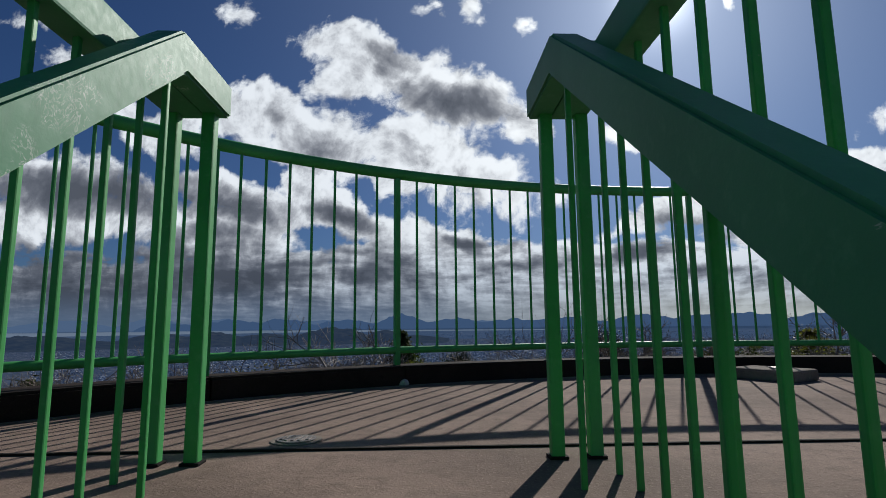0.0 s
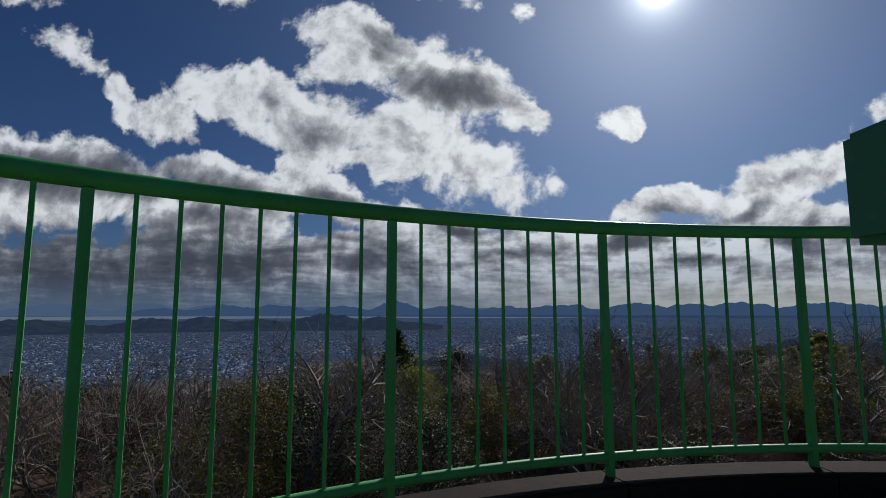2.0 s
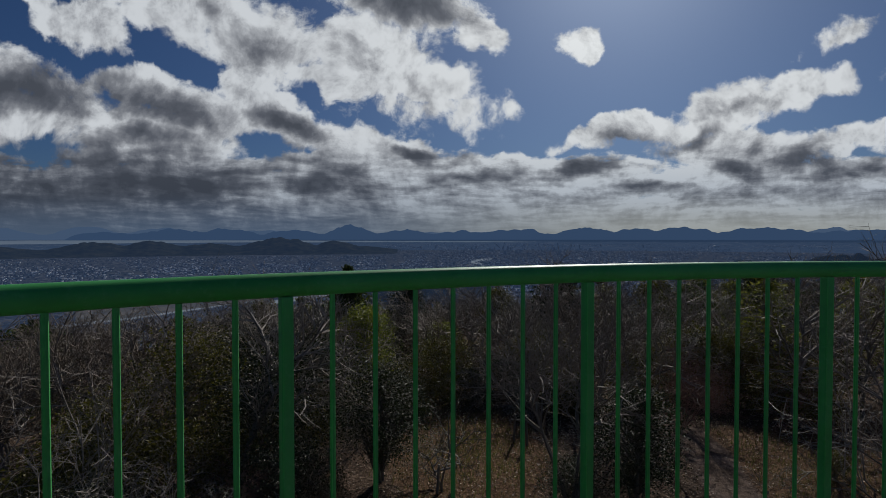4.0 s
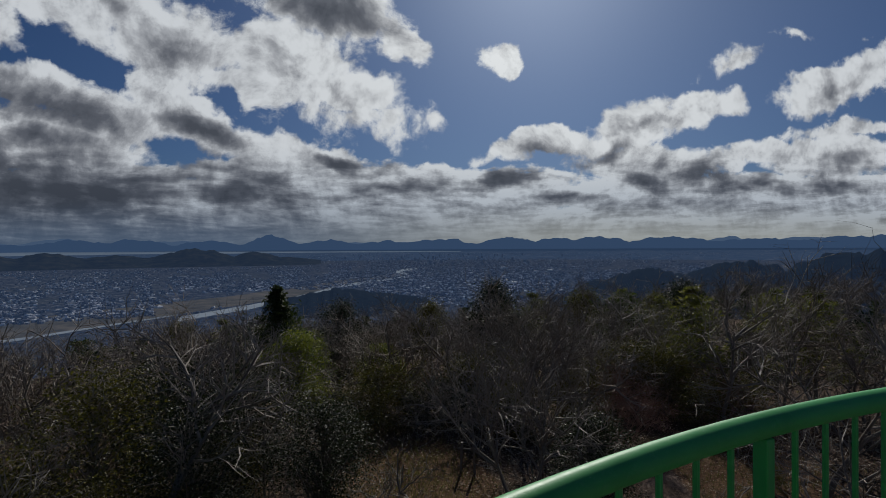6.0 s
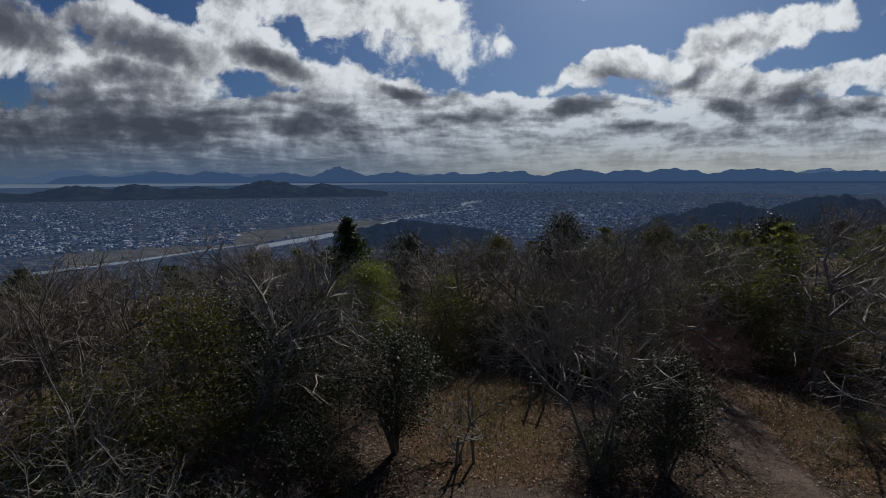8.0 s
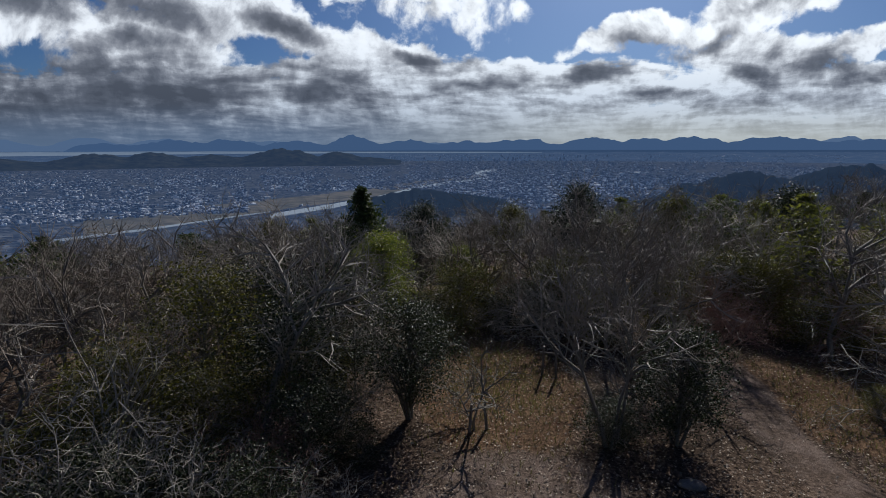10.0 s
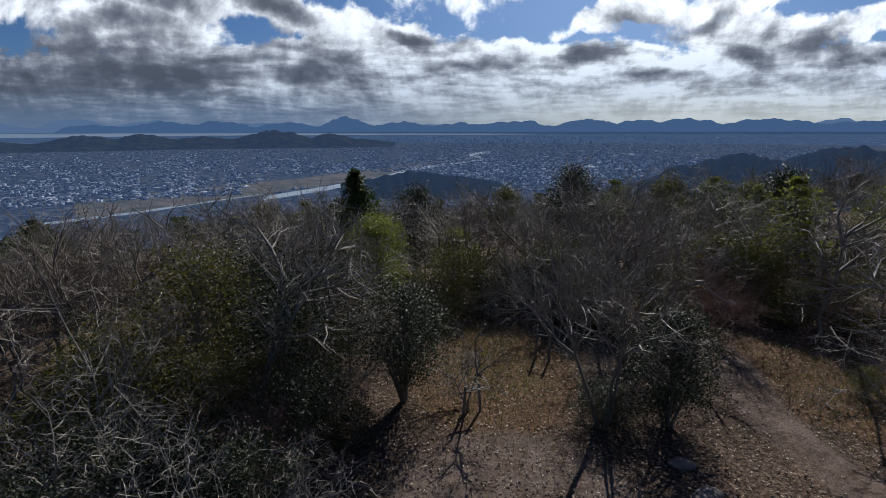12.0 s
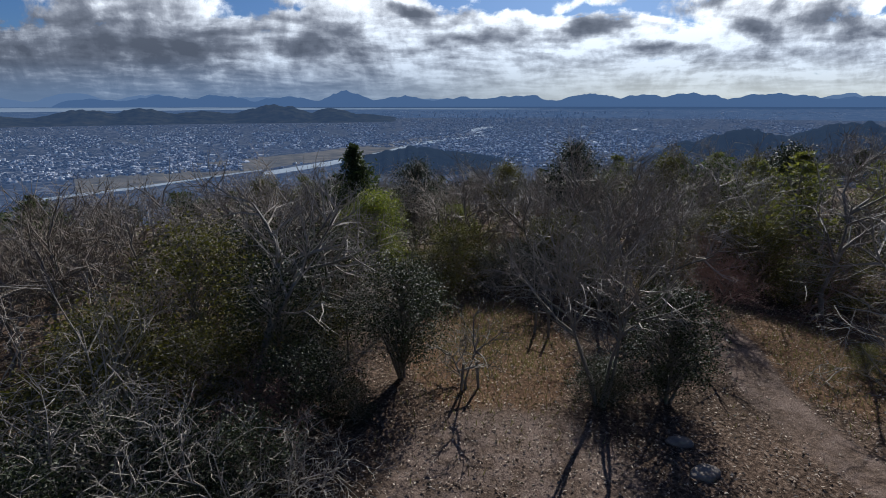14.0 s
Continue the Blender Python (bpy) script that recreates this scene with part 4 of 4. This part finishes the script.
def pine_tree(seed, height, width, whorls=11, size=0.22, per=26, taper=0.75):
    g = Grow(seed)
    rng = g.rng
    g.tube([Vector((0, 0, -0.1)), Vector((0.05, 0, height * 0.5)), Vector((0, 0, height))], [height * 0.018, height * 0.012, 0.012], 6, False)
    for i in range(whorls):
        t = (i + 0.5) / whorls
        z = height * (0.22 + 0.78 * t)
        reach = width / 2 * (1 - t) ** taper + 0.12
        for j in range(5):
            a = rng.uniform(0, 6.283)
            r = reach * rng.uniform(0.6, 1.1)
            end = Vector((r * math.cos(a), r * math.sin(a), z + r * rng.uniform(-0.05, 0.3)))
            g.tube([Vector((0, 0, z)), end], [0.02, 0.006], 3, True)
            for s in (0.45, 0.75, 1.0):
                g.leaves(Vector((0, 0, z)).lerp(end, s), 0.07 + reach * 0.19, per // 3, size, 2.6, -0.3)
    return g


def skyline(az):
    """Degrees under the horizon that the wood's outline keeps to."""
    marks = [(-60, 5.0), (-40, 5.3), (-25, 5.6), (-12, 5.2), (-5, 5.8), (3, 4.5), (12, 3.2), (20, 2.9), (30, 3.0), (36, 1.9), (45, 1.2), (60, 1.0)]
    for (a0, e0), (a1, e1) in zip(marks, marks[1:]):
        if az <= a1:
            return e0 + (e1 - e0) * (az - a0) / (a1 - a0)
    return marks[-1][1]


def tallest(az, d):
    x, y = polar(az, d)
    return max(1.2, 1.57 - d * math.tan(radians(skyline(az))) - ground_z(x, y))


def height_of(kit):
    return max(v.co.z for _, me in kit for v in me.vertices)


def plant(name, kit, x, y, turn=0.0, scale=1.0, label="", category="tree", group=""):
    thing = tagged(new(name), label, category, group)
    thing.matrix_basis = pose(x, y, ground_z(x, y) - 0.03, 0, 0, turn) @ Matrix.Scale(scale, 4)
    for part_name, me in kit:
        part_of(part_name, me, thing)
    return thing


def build_near_trees():
    rng = random.Random(5)
    big = [bare_tree(20 + i, 5.4, kids=(7, 6, 4, 2), rad=0.078, least=0.005, wander=0.2, up=0.15).meshes(M_BARK, M_TWIG, None) for i in range(3)]
    wide = bare_tree(31, 5.0, 4, kids=(6, 5, 5, 2), wander=0.11, lift=0.045, rad=0.055, lean=0.15, bole=0.55, least=0.0042, up=0.2).meshes(M_BARK, M_TWIG, None)
    fork = bare_tree(37, 5.6, 1, kids=(7, 6, 4, 2), wander=0.17, lift=0.04, rad=0.085, bole=0.42, least=0.005, up=0.3).meshes(M_BARK, M_TWIG, None)
    pale = [bare_tree(40 + i, 2.8, 5, kids=(4, 4, 3, 2), wander=0.36, lift=0.0, rad=0.019, lean=0.75, least=0.0058).meshes(M_PALE, M_PALE, None) for i in range(3)]
    shrub = [bare_tree(50 + i, 2.4, 5, kids=(5, 4, 3, 2), wander=0.2, lift=0.01, rad=0.024, lean=0.5).meshes(M_BARK, M_TWIG, None) for i in range(3)]
    thicket = bare_tree(56, 2.4, 2, kids=(6, 5, 3, 2), wander=0.16, lift=0.03, rad=0.04, lean=0.45, least=0.007).meshes(M_BARK, M_BARK, None)
    red = bare_tree(60, 2.6, 5, kids=(5, 4, 4, 2), wander=0.13, lift=0.04, rad=0.02, lean=0.4).meshes(M_RED, M_RED, None)
    slim = [bare_tree(70 + i, 5.2, kids=(8, 4, 4, 2), wander=0.09, lift=0.06, rad=0.04).meshes(M_PALE if i else M_BARK, M_PALE if i else M_TWIG, None) for i in range(2)]
    holly = leafy_tree(80, 2.5, 1.9, 15000, 0.034, 0.16, 130).meshes(M_BARK, M_BARK, M_LEAF_DARK)
    camellia = leafy_tree(81, 2.6, 2.3, 14000, 0.034, 0.26, 110).meshes(M_BARK, M_BARK, M_LEAF_DARK)
    oak = [leafy_tree(82 + i, 3.6, 3.2, 9500, 0.05, 0.18, 110).meshes(M_BARK, M_TWIG, (M_LEAF, M_LEAF_DARK)[i]) for i in range(2)]
    low = [leafy_tree(86 + i, 1.9, 2.4, 6500, 0.042, 0.1, 90, 0.03).meshes(M_BARK, M_TWIG, M_LEAF) for i in range(2)]
    shade = [leafy_tree(88 + i, 1.9, 2.4, 6500, 0.04, 0.08, 90, 0.03).meshes(M_BARK, M_TWIG, M_LEAF_DARK) for i in range(2)]
    gold = leafy_tree(90, 5.2, 3.6, 15000, 0.075, 0.2, 150, 0.1).meshes(M_BARK, M_BARK, M_LEAF_YELLOW)
    laurel = leafy_tree(93, 6.0, 3.6, 8000, 0.11, 0.2, 80, 0.1).meshes(M_BARK, M_BARK, M_LEAF)
    dark = leafy_tree(91, 7.0, 3.8, 15000, 0.09, 0.15, 140, 0.12).meshes(M_BARK, M_BARK, M_LEAF_DARK)
    spread = pine_tree(97, 7.0, 5.6, 18, 0.10, 84, 1.15).meshes(M_BARK, M_BARK, M_CONIFER)
    pine = [pine_tree(95 + i, 7.5, 5.2, 10, 0.12, 45).meshes(M_BARK, M_BARK, M_NEEDLE) for i in range(2)]

    def put(name, kit, az, d, scale, label, category="tree", group="", rise=0.0):
        x, y = polar(az, d)
        most = tallest(az, d) + d * math.tan(radians(rise))
        scale = min(scale, most / height_of(kit))
        plant(name, kit, x, y, rng.uniform(0, 360), scale, label, category, group)

    put("bare_tree", fork, -22.9, 9.9, 2.2, "leafless grey tree with a forked open crown", group="bare trees", rise=2.7)
    put("bare_tree", wide, 15.9, 10.1, 1.1, "wide leafless tree with many thin arching branches", group="bare trees")
    put("bare_tree", big[1], 34.8, 18, 1.25, "tall leafless tree above the forest edge", group="bare trees", rise=3.2)
    put("bare_tree", big[0], 42.5, 14.5, 1.3, "tall leafless tree above the forest edge", group="bare trees", rise=4.6)
    put("bare_tree", slim[0], 46, 10.5, 0.95, "leafless tree with long low branches beside the path", group="bare trees")
    put("bare_tree", slim[1], -37.6, 10, 0.85, "slender leafless tree with pale bark", group="bare trees")
    put("bare_tree", slim[0], -12.5, 11.8, 0.75, "slender leafless tree at the edge of the clearing", group="bare trees")
    put("bare_tree", slim[0], -9.5, 12.6, 0.7, "slender leafless tree at the edge of the clearing", group="bare trees")
    put("bare_tree", big[1], -32, 17, 1.0, "leafless grey tree with a forked open crown", group="bare trees")
    put("bare_tree", big[2], -45, 13.5, 1.2, "leafless grey tree with a forked open crown", group="bare trees", rise=3.4)
    put("bare_tree", slim[1], 28, 20, 1.0, "slender leafless tree with pale bark", group="bare trees")
    for az, d, s in ((8, 18, 0.8), (22, 15.5, 0.8), (-4, 21, 0.85), (14, 22, 0.95), (-16, 19, 0.9), (2, 26, 1), (25, 24, 1.0), (33, 24, 1.1), (-27, 23, 1), (-38, 22, 1.0), (19, 19, 0.8)):
        put("bare_tree", big[rng.randrange(3)], az, d, s, "leafless grey-brown tree in the wood", group="bare trees")
    put("evergreen_bush", holly, 22.6, 10.8, 0.95, "dense dark evergreen bush with glossy leaves", "bush")
    put("evergreen_tree", camellia, -6.4, 10.8, 0.98, "small dark evergreen tree with a short trunk", "tree")
    put("sapling", thicket, 0.9, 10.2, 0.8, "small leafless sapling in the clearing", "sapling")
    put("evergreen_tree", oak[0], -27.5, 12.8, 0.98, "broad evergreen with olive leaves among bare twigs", "tree", "evergreens")
    put("evergreen_tree", oak[1], -19.5, 11.2, 0.82, "broad evergreen with olive leaves among bare twigs", "tree", "evergreens")
    put("evergreen_tree", oak[0], -34.5, 11, 0.8, "broad evergreen with olive leaves among bare twigs", "tree", "evergreens")
    put("evergreen_tree", oak[1], -14, 13.5, 0.8, "broad evergreen with olive leaves among bare twigs", "tree", "evergreens")
    for az, d, s in ((29.5, 20, 0.6), (36.5, 23, 0.8), (27, 21, 0.7), (12, 20, 0.7), (-22, 14.5, 0.9)):
        if path_gap(*polar(az, d)) > 1.5:
            put("evergreen_tree", oak[rng.randrange(2)], az, d, s, "broad evergreen with olive leaves among bare twigs", "tree", "evergreens")
    put("evergreen_tree", gold, -9.0, 17.2, 0.95, "rounded yellow-green evergreen lit by the sun", "tree", rise=-2.0)
    put("evergreen_tree", gold, -0.4, 21, 0.5, "small yellow-leaved tree behind the clearing", "tree")
    put("evergreen_tree", dark, -4.7, 27, 0.9, "dark dense evergreen standing above the wood", "tree", rise=0.9)
    put("evergreen_tree", dark, 12.0, 27, 0.75, "dark dense evergreen standing above the wood", "tree", rise=0.5)
    put("evergreen_tree", dark, 30.8, 27, 0.75, "dark dense evergreen standing above the wood", "tree", rise=0.2)
    put("pine_tree", spread, -10.9, 22, 1.2, "broad green conifer with layered branches", "tree", "conifers", 1.7)
    for az, d, s in ((12.5, 29, 0.9), (16, 31, 0.8), (24.8, 36, 1.0), (26.5, 36, 0.9), (31.5, 32, 1.0), (37, 34, 0.9), (41.5, 24, 0.8), (30, 27, 0.7), (-16, 27, 0.7)):
        put("pine_tree", pine[rng.randrange(2)], az, d, s, "dark green conifer among the bare trees", "tree", "conifers", rng.uniform(-2.6, -1.2))
    for az, d, s in ((28, 33, 0.9), (-20, 30, 0.8), (5, 34, 0.8), (21, 34, 0.85)):
        put("evergreen_tree", laurel, az, d, s, "green broadleaved evergreen in the wood", "tree", "evergreens", -0.9)
    for az, d, s, up in ((31.5, 22, 0.8, -1.0), (28.6, 26, 0.85, -1.8), (38.5, 25, 0.85, -2.0)):
        put("pine_tree", pine[rng.randrange(2)], az, d, s, "olive green conifer with flat layered branches", "tree", "conifers", up)
    for az, d, s in ((3.4, 17.2, 0.7), (6.5, 17.4, 0.85), (9.4, 17.0, 0.7), (-5, 15.2, 0.7), (15.5, 16, 0.7)):
        put("evergreen_bush", shade[rng.randrange(2)], az, d, s, "dark evergreen bush closing off the clearing", "bush", "evergreen bushes")
    for az, d, s in ((1.5, 18.4, 0.9), (7.5, 18.6, 1.0), (11, 18.3, 1.0), (20.5, 19, 1.0), (23.5, 20.5, 1.0), (26.2, 20.6, 1.0)):
        put("leafless_shrub", shrub[rng.randrange(3)], az, d, s, "brown leafless shrub behind the clearing", "shrub", "leafless shrubs")
    for az, d, s in ((27.0, 18.8, 0.9), (30.4, 19.6, 1.0), (9.5, 19.6, 1.1), (5, 19.4, 1.1)):
        put("leafless_shrub", red, az, d, s, "reddish-brown leafless shrub of upright twigs", "shrub", "leafless shrubs")
    for az, d, s in ((-39, 8.0, 1.0), (-27, 6.6, 0.95), (-21, 6.3, 0.6), (-43, 6.4, 1.0), (-33, 9.4, 0.85), (-47, 9.5, 1.2), (42, 14.5, 1.1), (-17, 7.6, 0.45)):
        put("leafless_shrub", pale[rng.randrange(3)], az, d, s, "tangled leafless shrub with pale sunlit twigs", "shrub", "leafless shrubs")
    for az, d, s in ((-15, 10.2, 0.8), (-10, 13.8, 0.8), (5, 17, 0.7), (10, 16, 0.7), (18.5, 12.5, 0.8), (48, 9.8, 0.7), (-25, 11, 1.0), (-31, 13, 1.1)):
        put("leafless_shrub", shrub[rng.randrange(3)], az, d, s, "brown leafless shrub on the forest floor", "shrub", "leafless shrubs")
    for az, d, s in ((25.4, 16.2, 0.8), (33.5, 18.5, 0.8), (23, 17, 1.0), (-25.2, 10.0, 0.8), (-18, 8.9, 0.6)):
        put("leafless_shrub", red, az, d, s, "reddish-brown leafless shrub of upright twigs", "shrub", "leafless shrubs")
    for az, d, s in ((-38, 8.9, 0.95), (-30, 8.2, 0.8), (-24, 7.7, 0.75), (-46, 8.0, 0.9), (-34, 7.0, 0.6), (-18.5, 9.6, 0.8), (-41, 6.6, 0.6), (15.6, 10.2, 0.5), (17.4, 10.4, 0.45), (-14.5, 9.8, 0.65), (-12, 9.2, 0.4)):
        put("evergreen_bush", shade[rng.randrange(2)], az, d, s, "dark low evergreen bush under the bare twigs", "bush", "evergreen bushes")
    for az, d, s in ((-22, 10.9, 0.75), (-29, 10.8, 1.05), (-36, 12.5, 1.1), (-16, 12.3, 0.8), (9, 19, 1.1), (3, 20, 1.0), (38.5, 14.5, 0.35), (-3, 16.5, 0.8), (13.5, 16.4, 0.8), (-42, 10.5, 1.0), (-0.5, 17.5, 1.1), (12.3, 18.2, 1.2), (24.5, 21, 1.3), (28.2, 20.5, 1.2), (32.6, 18.6, 0.8), (36.2, 19.2, 0.9), (20.2, 17.6, 1.0)):
        put("evergreen_bush", low[rng.randrange(2)], az, d, s, "low evergreen bush of small leaves on the forest floor", "bush", "evergreen bushes")


def build_stakes():
    """Low frames of round stakes that prop up young trees."""
    for az, d, turn, h in ((1.3, 10.25, 20, 0.62), (9.2, 13.4, -30, 0.8)):
        x, y = polar(az, d)
        thing = tagged(new("tree_stake"), "low frame of weathered round stakes beside a sapling", "stake", "tree stakes")
        m = pose(x, y, ground_z(x, y), 0, 0, turn)
        for s in (-1, 1):
            bm = bmesh.new()
            rod(bm, m @ Vector((s * 0.2, 0, -0.15)), m @ Vector((s * 0.15, 0.02 * s, h)), 0.032, 0.028)
            part("post", bm, M_BARK, thing)
        bm = bmesh.new()
        rod(bm, m @ Vector((-0.26, -0.02, h * 0.78)), m @ Vector((0.26, 0.03, h * 0.82)), 0.026, 0.024)
        part("crossbar", bm, M_BARK, thing)


def build_rocks():
    """Flat grey stones bared in the trodden soil."""
    for i, (az, d, w, l) in enumerate(((24.5, 9.4, 0.5, 0.3), (27.2, 8.7, 0.55, 0.4))):
        x, y = polar(az, d)
        bm = bmesh.new()
        bmesh.ops.create_icosphere(bm, subdivisions=3, radius=1.0)
        for v in bm.verts:
            lump = 1 + 0.22 * noise.noise(v.co * 1.4 + Vector((i * 7, 0, 0))) + 0.08 * noise.noise(v.co * 5)
            v.co = Vector((v.co.x * w / 2 * lump, v.co.y * l / 2 * lump, max(-0.08, v.co.z * 0.07 * lump)))
        rock = part("flat_rock", bm, M_BLOCK, None, smooth=True)
        rock.matrix_basis = pose(x, y, ground_z(x, y) + 0.01, 0, 0, 35 * i)
        tagged(rock, "flat grey stone sunk in the trodden soil", "stone", "stones by the path")


build_near_trees()
build_stakes()
build_rocks()


def joined(name, kits, places, mats, label, category):
    """One mesh of many plants: kits are (verts, faces with material index), places are (kit, x, y, turn, scale)."""
    all_v, all_i, all_n, all_m = [], [], [], []
    base = 0
    for k, x, y, turn, scale in places:
        v, idx, cnt, mi = kits[k]
        c, s = math.cos(turn), math.sin(turn)
        w = np.empty_like(v)
        w[:, 0] = (v[:, 0] * c - v[:, 1] * s) * scale + x
        w[:, 1] = (v[:, 0] * s + v[:, 1] * c) * scale + y
        w[:, 2] = v[:, 2] * scale + ground_z(x, y) - 0.1
        all_v.append(w), all_i.append(idx + base), all_n.append(cnt), all_m.append(mi)
        base += len(v)
    v, idx, cnt, mi = (np.concatenate(a) for a in (all_v, all_i, all_n, all_m))
    me = bpy.data.meshes.new(name)
    me.vertices.add(len(v)), me.loops.add(len(idx)), me.polygons.add(len(cnt))
    me.vertices.foreach_set("co", v.astype(np.float32).ravel())
    me.loops.foreach_set("vertex_index", idx.astype(np.int32))
    starts = np.concatenate(([0], np.cumsum(cnt)[:-1])).astype(np.int32)
    me.polygons.foreach_set("loop_start", starts)
    for m in mats:
        me.materials.append(m)
    me.polygons.foreach_set("material_index", mi.astype(np.int32))
    me.update(calc_edges=True)
    tagged(new(name, me), label, category, kind="stuff")


def kit_arrays(g, wood_m, twig_m, leaf_m):
    v = [tuple(p) for p in g.wood + g.twig + g.leaf]
    o1, o2 = len(g.wood), len(g.wood) + len(g.twig)
    f = list(g.wood_f) + [tuple(i + o1 for i in q) for q in g.twig_f] + [tuple(i + o2 for i in q) for q in g.leaf_f]
    mi = [wood_m] * len(g.wood_f) + [twig_m] * len(g.twig_f) + [leaf_m] * len(g.leaf_f)
    return np.array(v), np.array([i for q in f for i in q]), np.array([len(q) for q in f]), np.array(mi)


def build_far_forest():
    rng = random.Random(9)
    mats = [M_BARK, M_FAR_TWIG, M_FAR_LEAF, M_FAR_DARK, M_FAR_LEAF, M_RED, M_LEAF_YELLOW]
    kits = [kit_arrays(bare_tree(200 + i, 5.8, top=3, kids=(8, 6, 4), rad=0.07, least=0.0055, wander=0.32, bole=0.42, light=True, up=0.1), 0, 1, 2) for i in range(3)]
    kits += [kit_arrays(leafy_tree(210 + i, 5.0, 3.8, 900, 0.2, 0.15, 45), 0, 0, (2, 3)[i]) for i in range(2)]
    kits += [kit_arrays(pine_tree(220, 6.5, 4.4, 8, 0.26, 15), 0, 0, 4)]
    kits += [kit_arrays(bare_tree(230 + i, 2.6, 4, top=3, kids=(5, 4, 3), rad=0.028, lean=0.5, wander=0.28, least=0.006, light=True), 0, 5 if i == 2 else 1, 2) for i in range(3)]
    kits += [kit_arrays(bare_tree(240 + i, 5.6, top=3, kids=(6, 5, 3), rad=0.08, least=0.010, wander=0.22, light=True), 0, 1, 2) for i in range(2)]
    tops = [kit[0][:, 2].max() for kit in kits]
    places = []
    while len(places) < 480:
        az = rng.uniform(-56, 56)
        d = 15 + (80 if az > 0 else 60) * rng.random() ** 1.35
        if d < (24 if az < -2 else 19.5) and -14 < az < 14:
            continue
        x, y = polar(az, d)
        if path_gap(x, y) < 1.3 or (25 < az < 50 and d < 19):
            continue
        r = rng.random()
        patch = noise.noise((x * 0.07, y * 0.07, 2))
        if r < 0.56 - 0.5 * patch:
            k = rng.randrange(3) if d < 58 else 9 + rng.randrange(2)
        elif r < 0.78:
            k = rng.choice((3, 3, 4))
        elif r < 0.90:
            k = 5
        else:
            k = 6 + rng.randrange(3)
        if k in (3, 4, 5) and d < 25:
            k = rng.randrange(3)
        s = rng.uniform(0.75, 1.1) * (1.2 if 6 <= k <= 8 else 1)
        if az > 4 and d > 25:
            s *= 1.4        # taller wood up the slope
        s = min(s, tallest(az, d) * (rng.uniform(0.75, 1.16) if k not in (3, 4, 5) else rng.uniform(0.4, 0.7 if d > 30 else 0.9)) / tops[k])
        places.append((k, x, y, rng.uniform(0, 6.28), s))
    joined("far_woods", kits, places, mats, "dense brown winter woods of bare and evergreen trees falling down the hillside", "woods")


build_far_forest()


def build_litter():
    rng = random.Random(3)
    verts, faces = [], []
    for _ in range(40000):
        az, d = rng.uniform(-50, 55), 3.5 + 17 * rng.random() ** 0.8
        x, y = polar(az, d)
        if path_gap(x, y) < 0.45 and rng.random() < 0.85:
            continue
        s = rng.uniform(0.008, 0.029)
        a = rng.uniform(0, 6.28)
        c, q = math.cos(a), math.sin(a)
        z = ground_z(x, y) + 0.015
        tilt = [rng.uniform(-0.3, 1.1) * s for _ in range(4)]
        n = len(verts)
        for (px, py), t in zip(((-1.3, 0), (0, -0.7), (1.3, 0), (0, 0.7)), tilt):
            verts.append((x + (px * c - py * q) * s, y + (px * q + py * c) * s, z + max(0, t)))
        faces.append((n, n + 1, n + 2, n + 3))
    tagged(new("fallen_leaves", mesh_of("fallen_leaves", verts, faces, M_DRY)), "dry curled brown leaves scattered over the forest floor", "leaves", kind="stuff")
    verts, faces = [], []
    for _ in range(9000):
        if rng.random() < 0.6:
            gx, gy = polar(3.5, 13.0)
            x, y = gx + rng.gauss(0, 1.1), gy + rng.gauss(0, 1.9)
        else:
            gx, gy = polar(36.5, 14.6)
            x, y = gx + rng.gauss(0, 1.5), gy + rng.gauss(0, 1.8)
        if path_gap(x, y) < 0.7:
            continue
        z = ground_z(x, y)
        h, a = rng.uniform(0.05, 0.16), rng.uniform(0, 6.28)
        w = 0.008
        lx, ly = rng.gauss(0, 0.06), rng.gauss(0, 0.06)
        n = len(verts)
        verts += [(x - w * math.cos(a), y - w * math.sin(a), z - 0.01), (x + w * math.cos(a), y + w * math.sin(a), z - 0.01), (x + lx, y + ly, z + h)]
        faces.append((n, n + 1, n + 2))
    tagged(new("dry_grass", mesh_of("dry_grass", verts, faces, M_GRASS)), "short dry yellow grass of the clearing", "grass", kind="stuff")


build_litter()
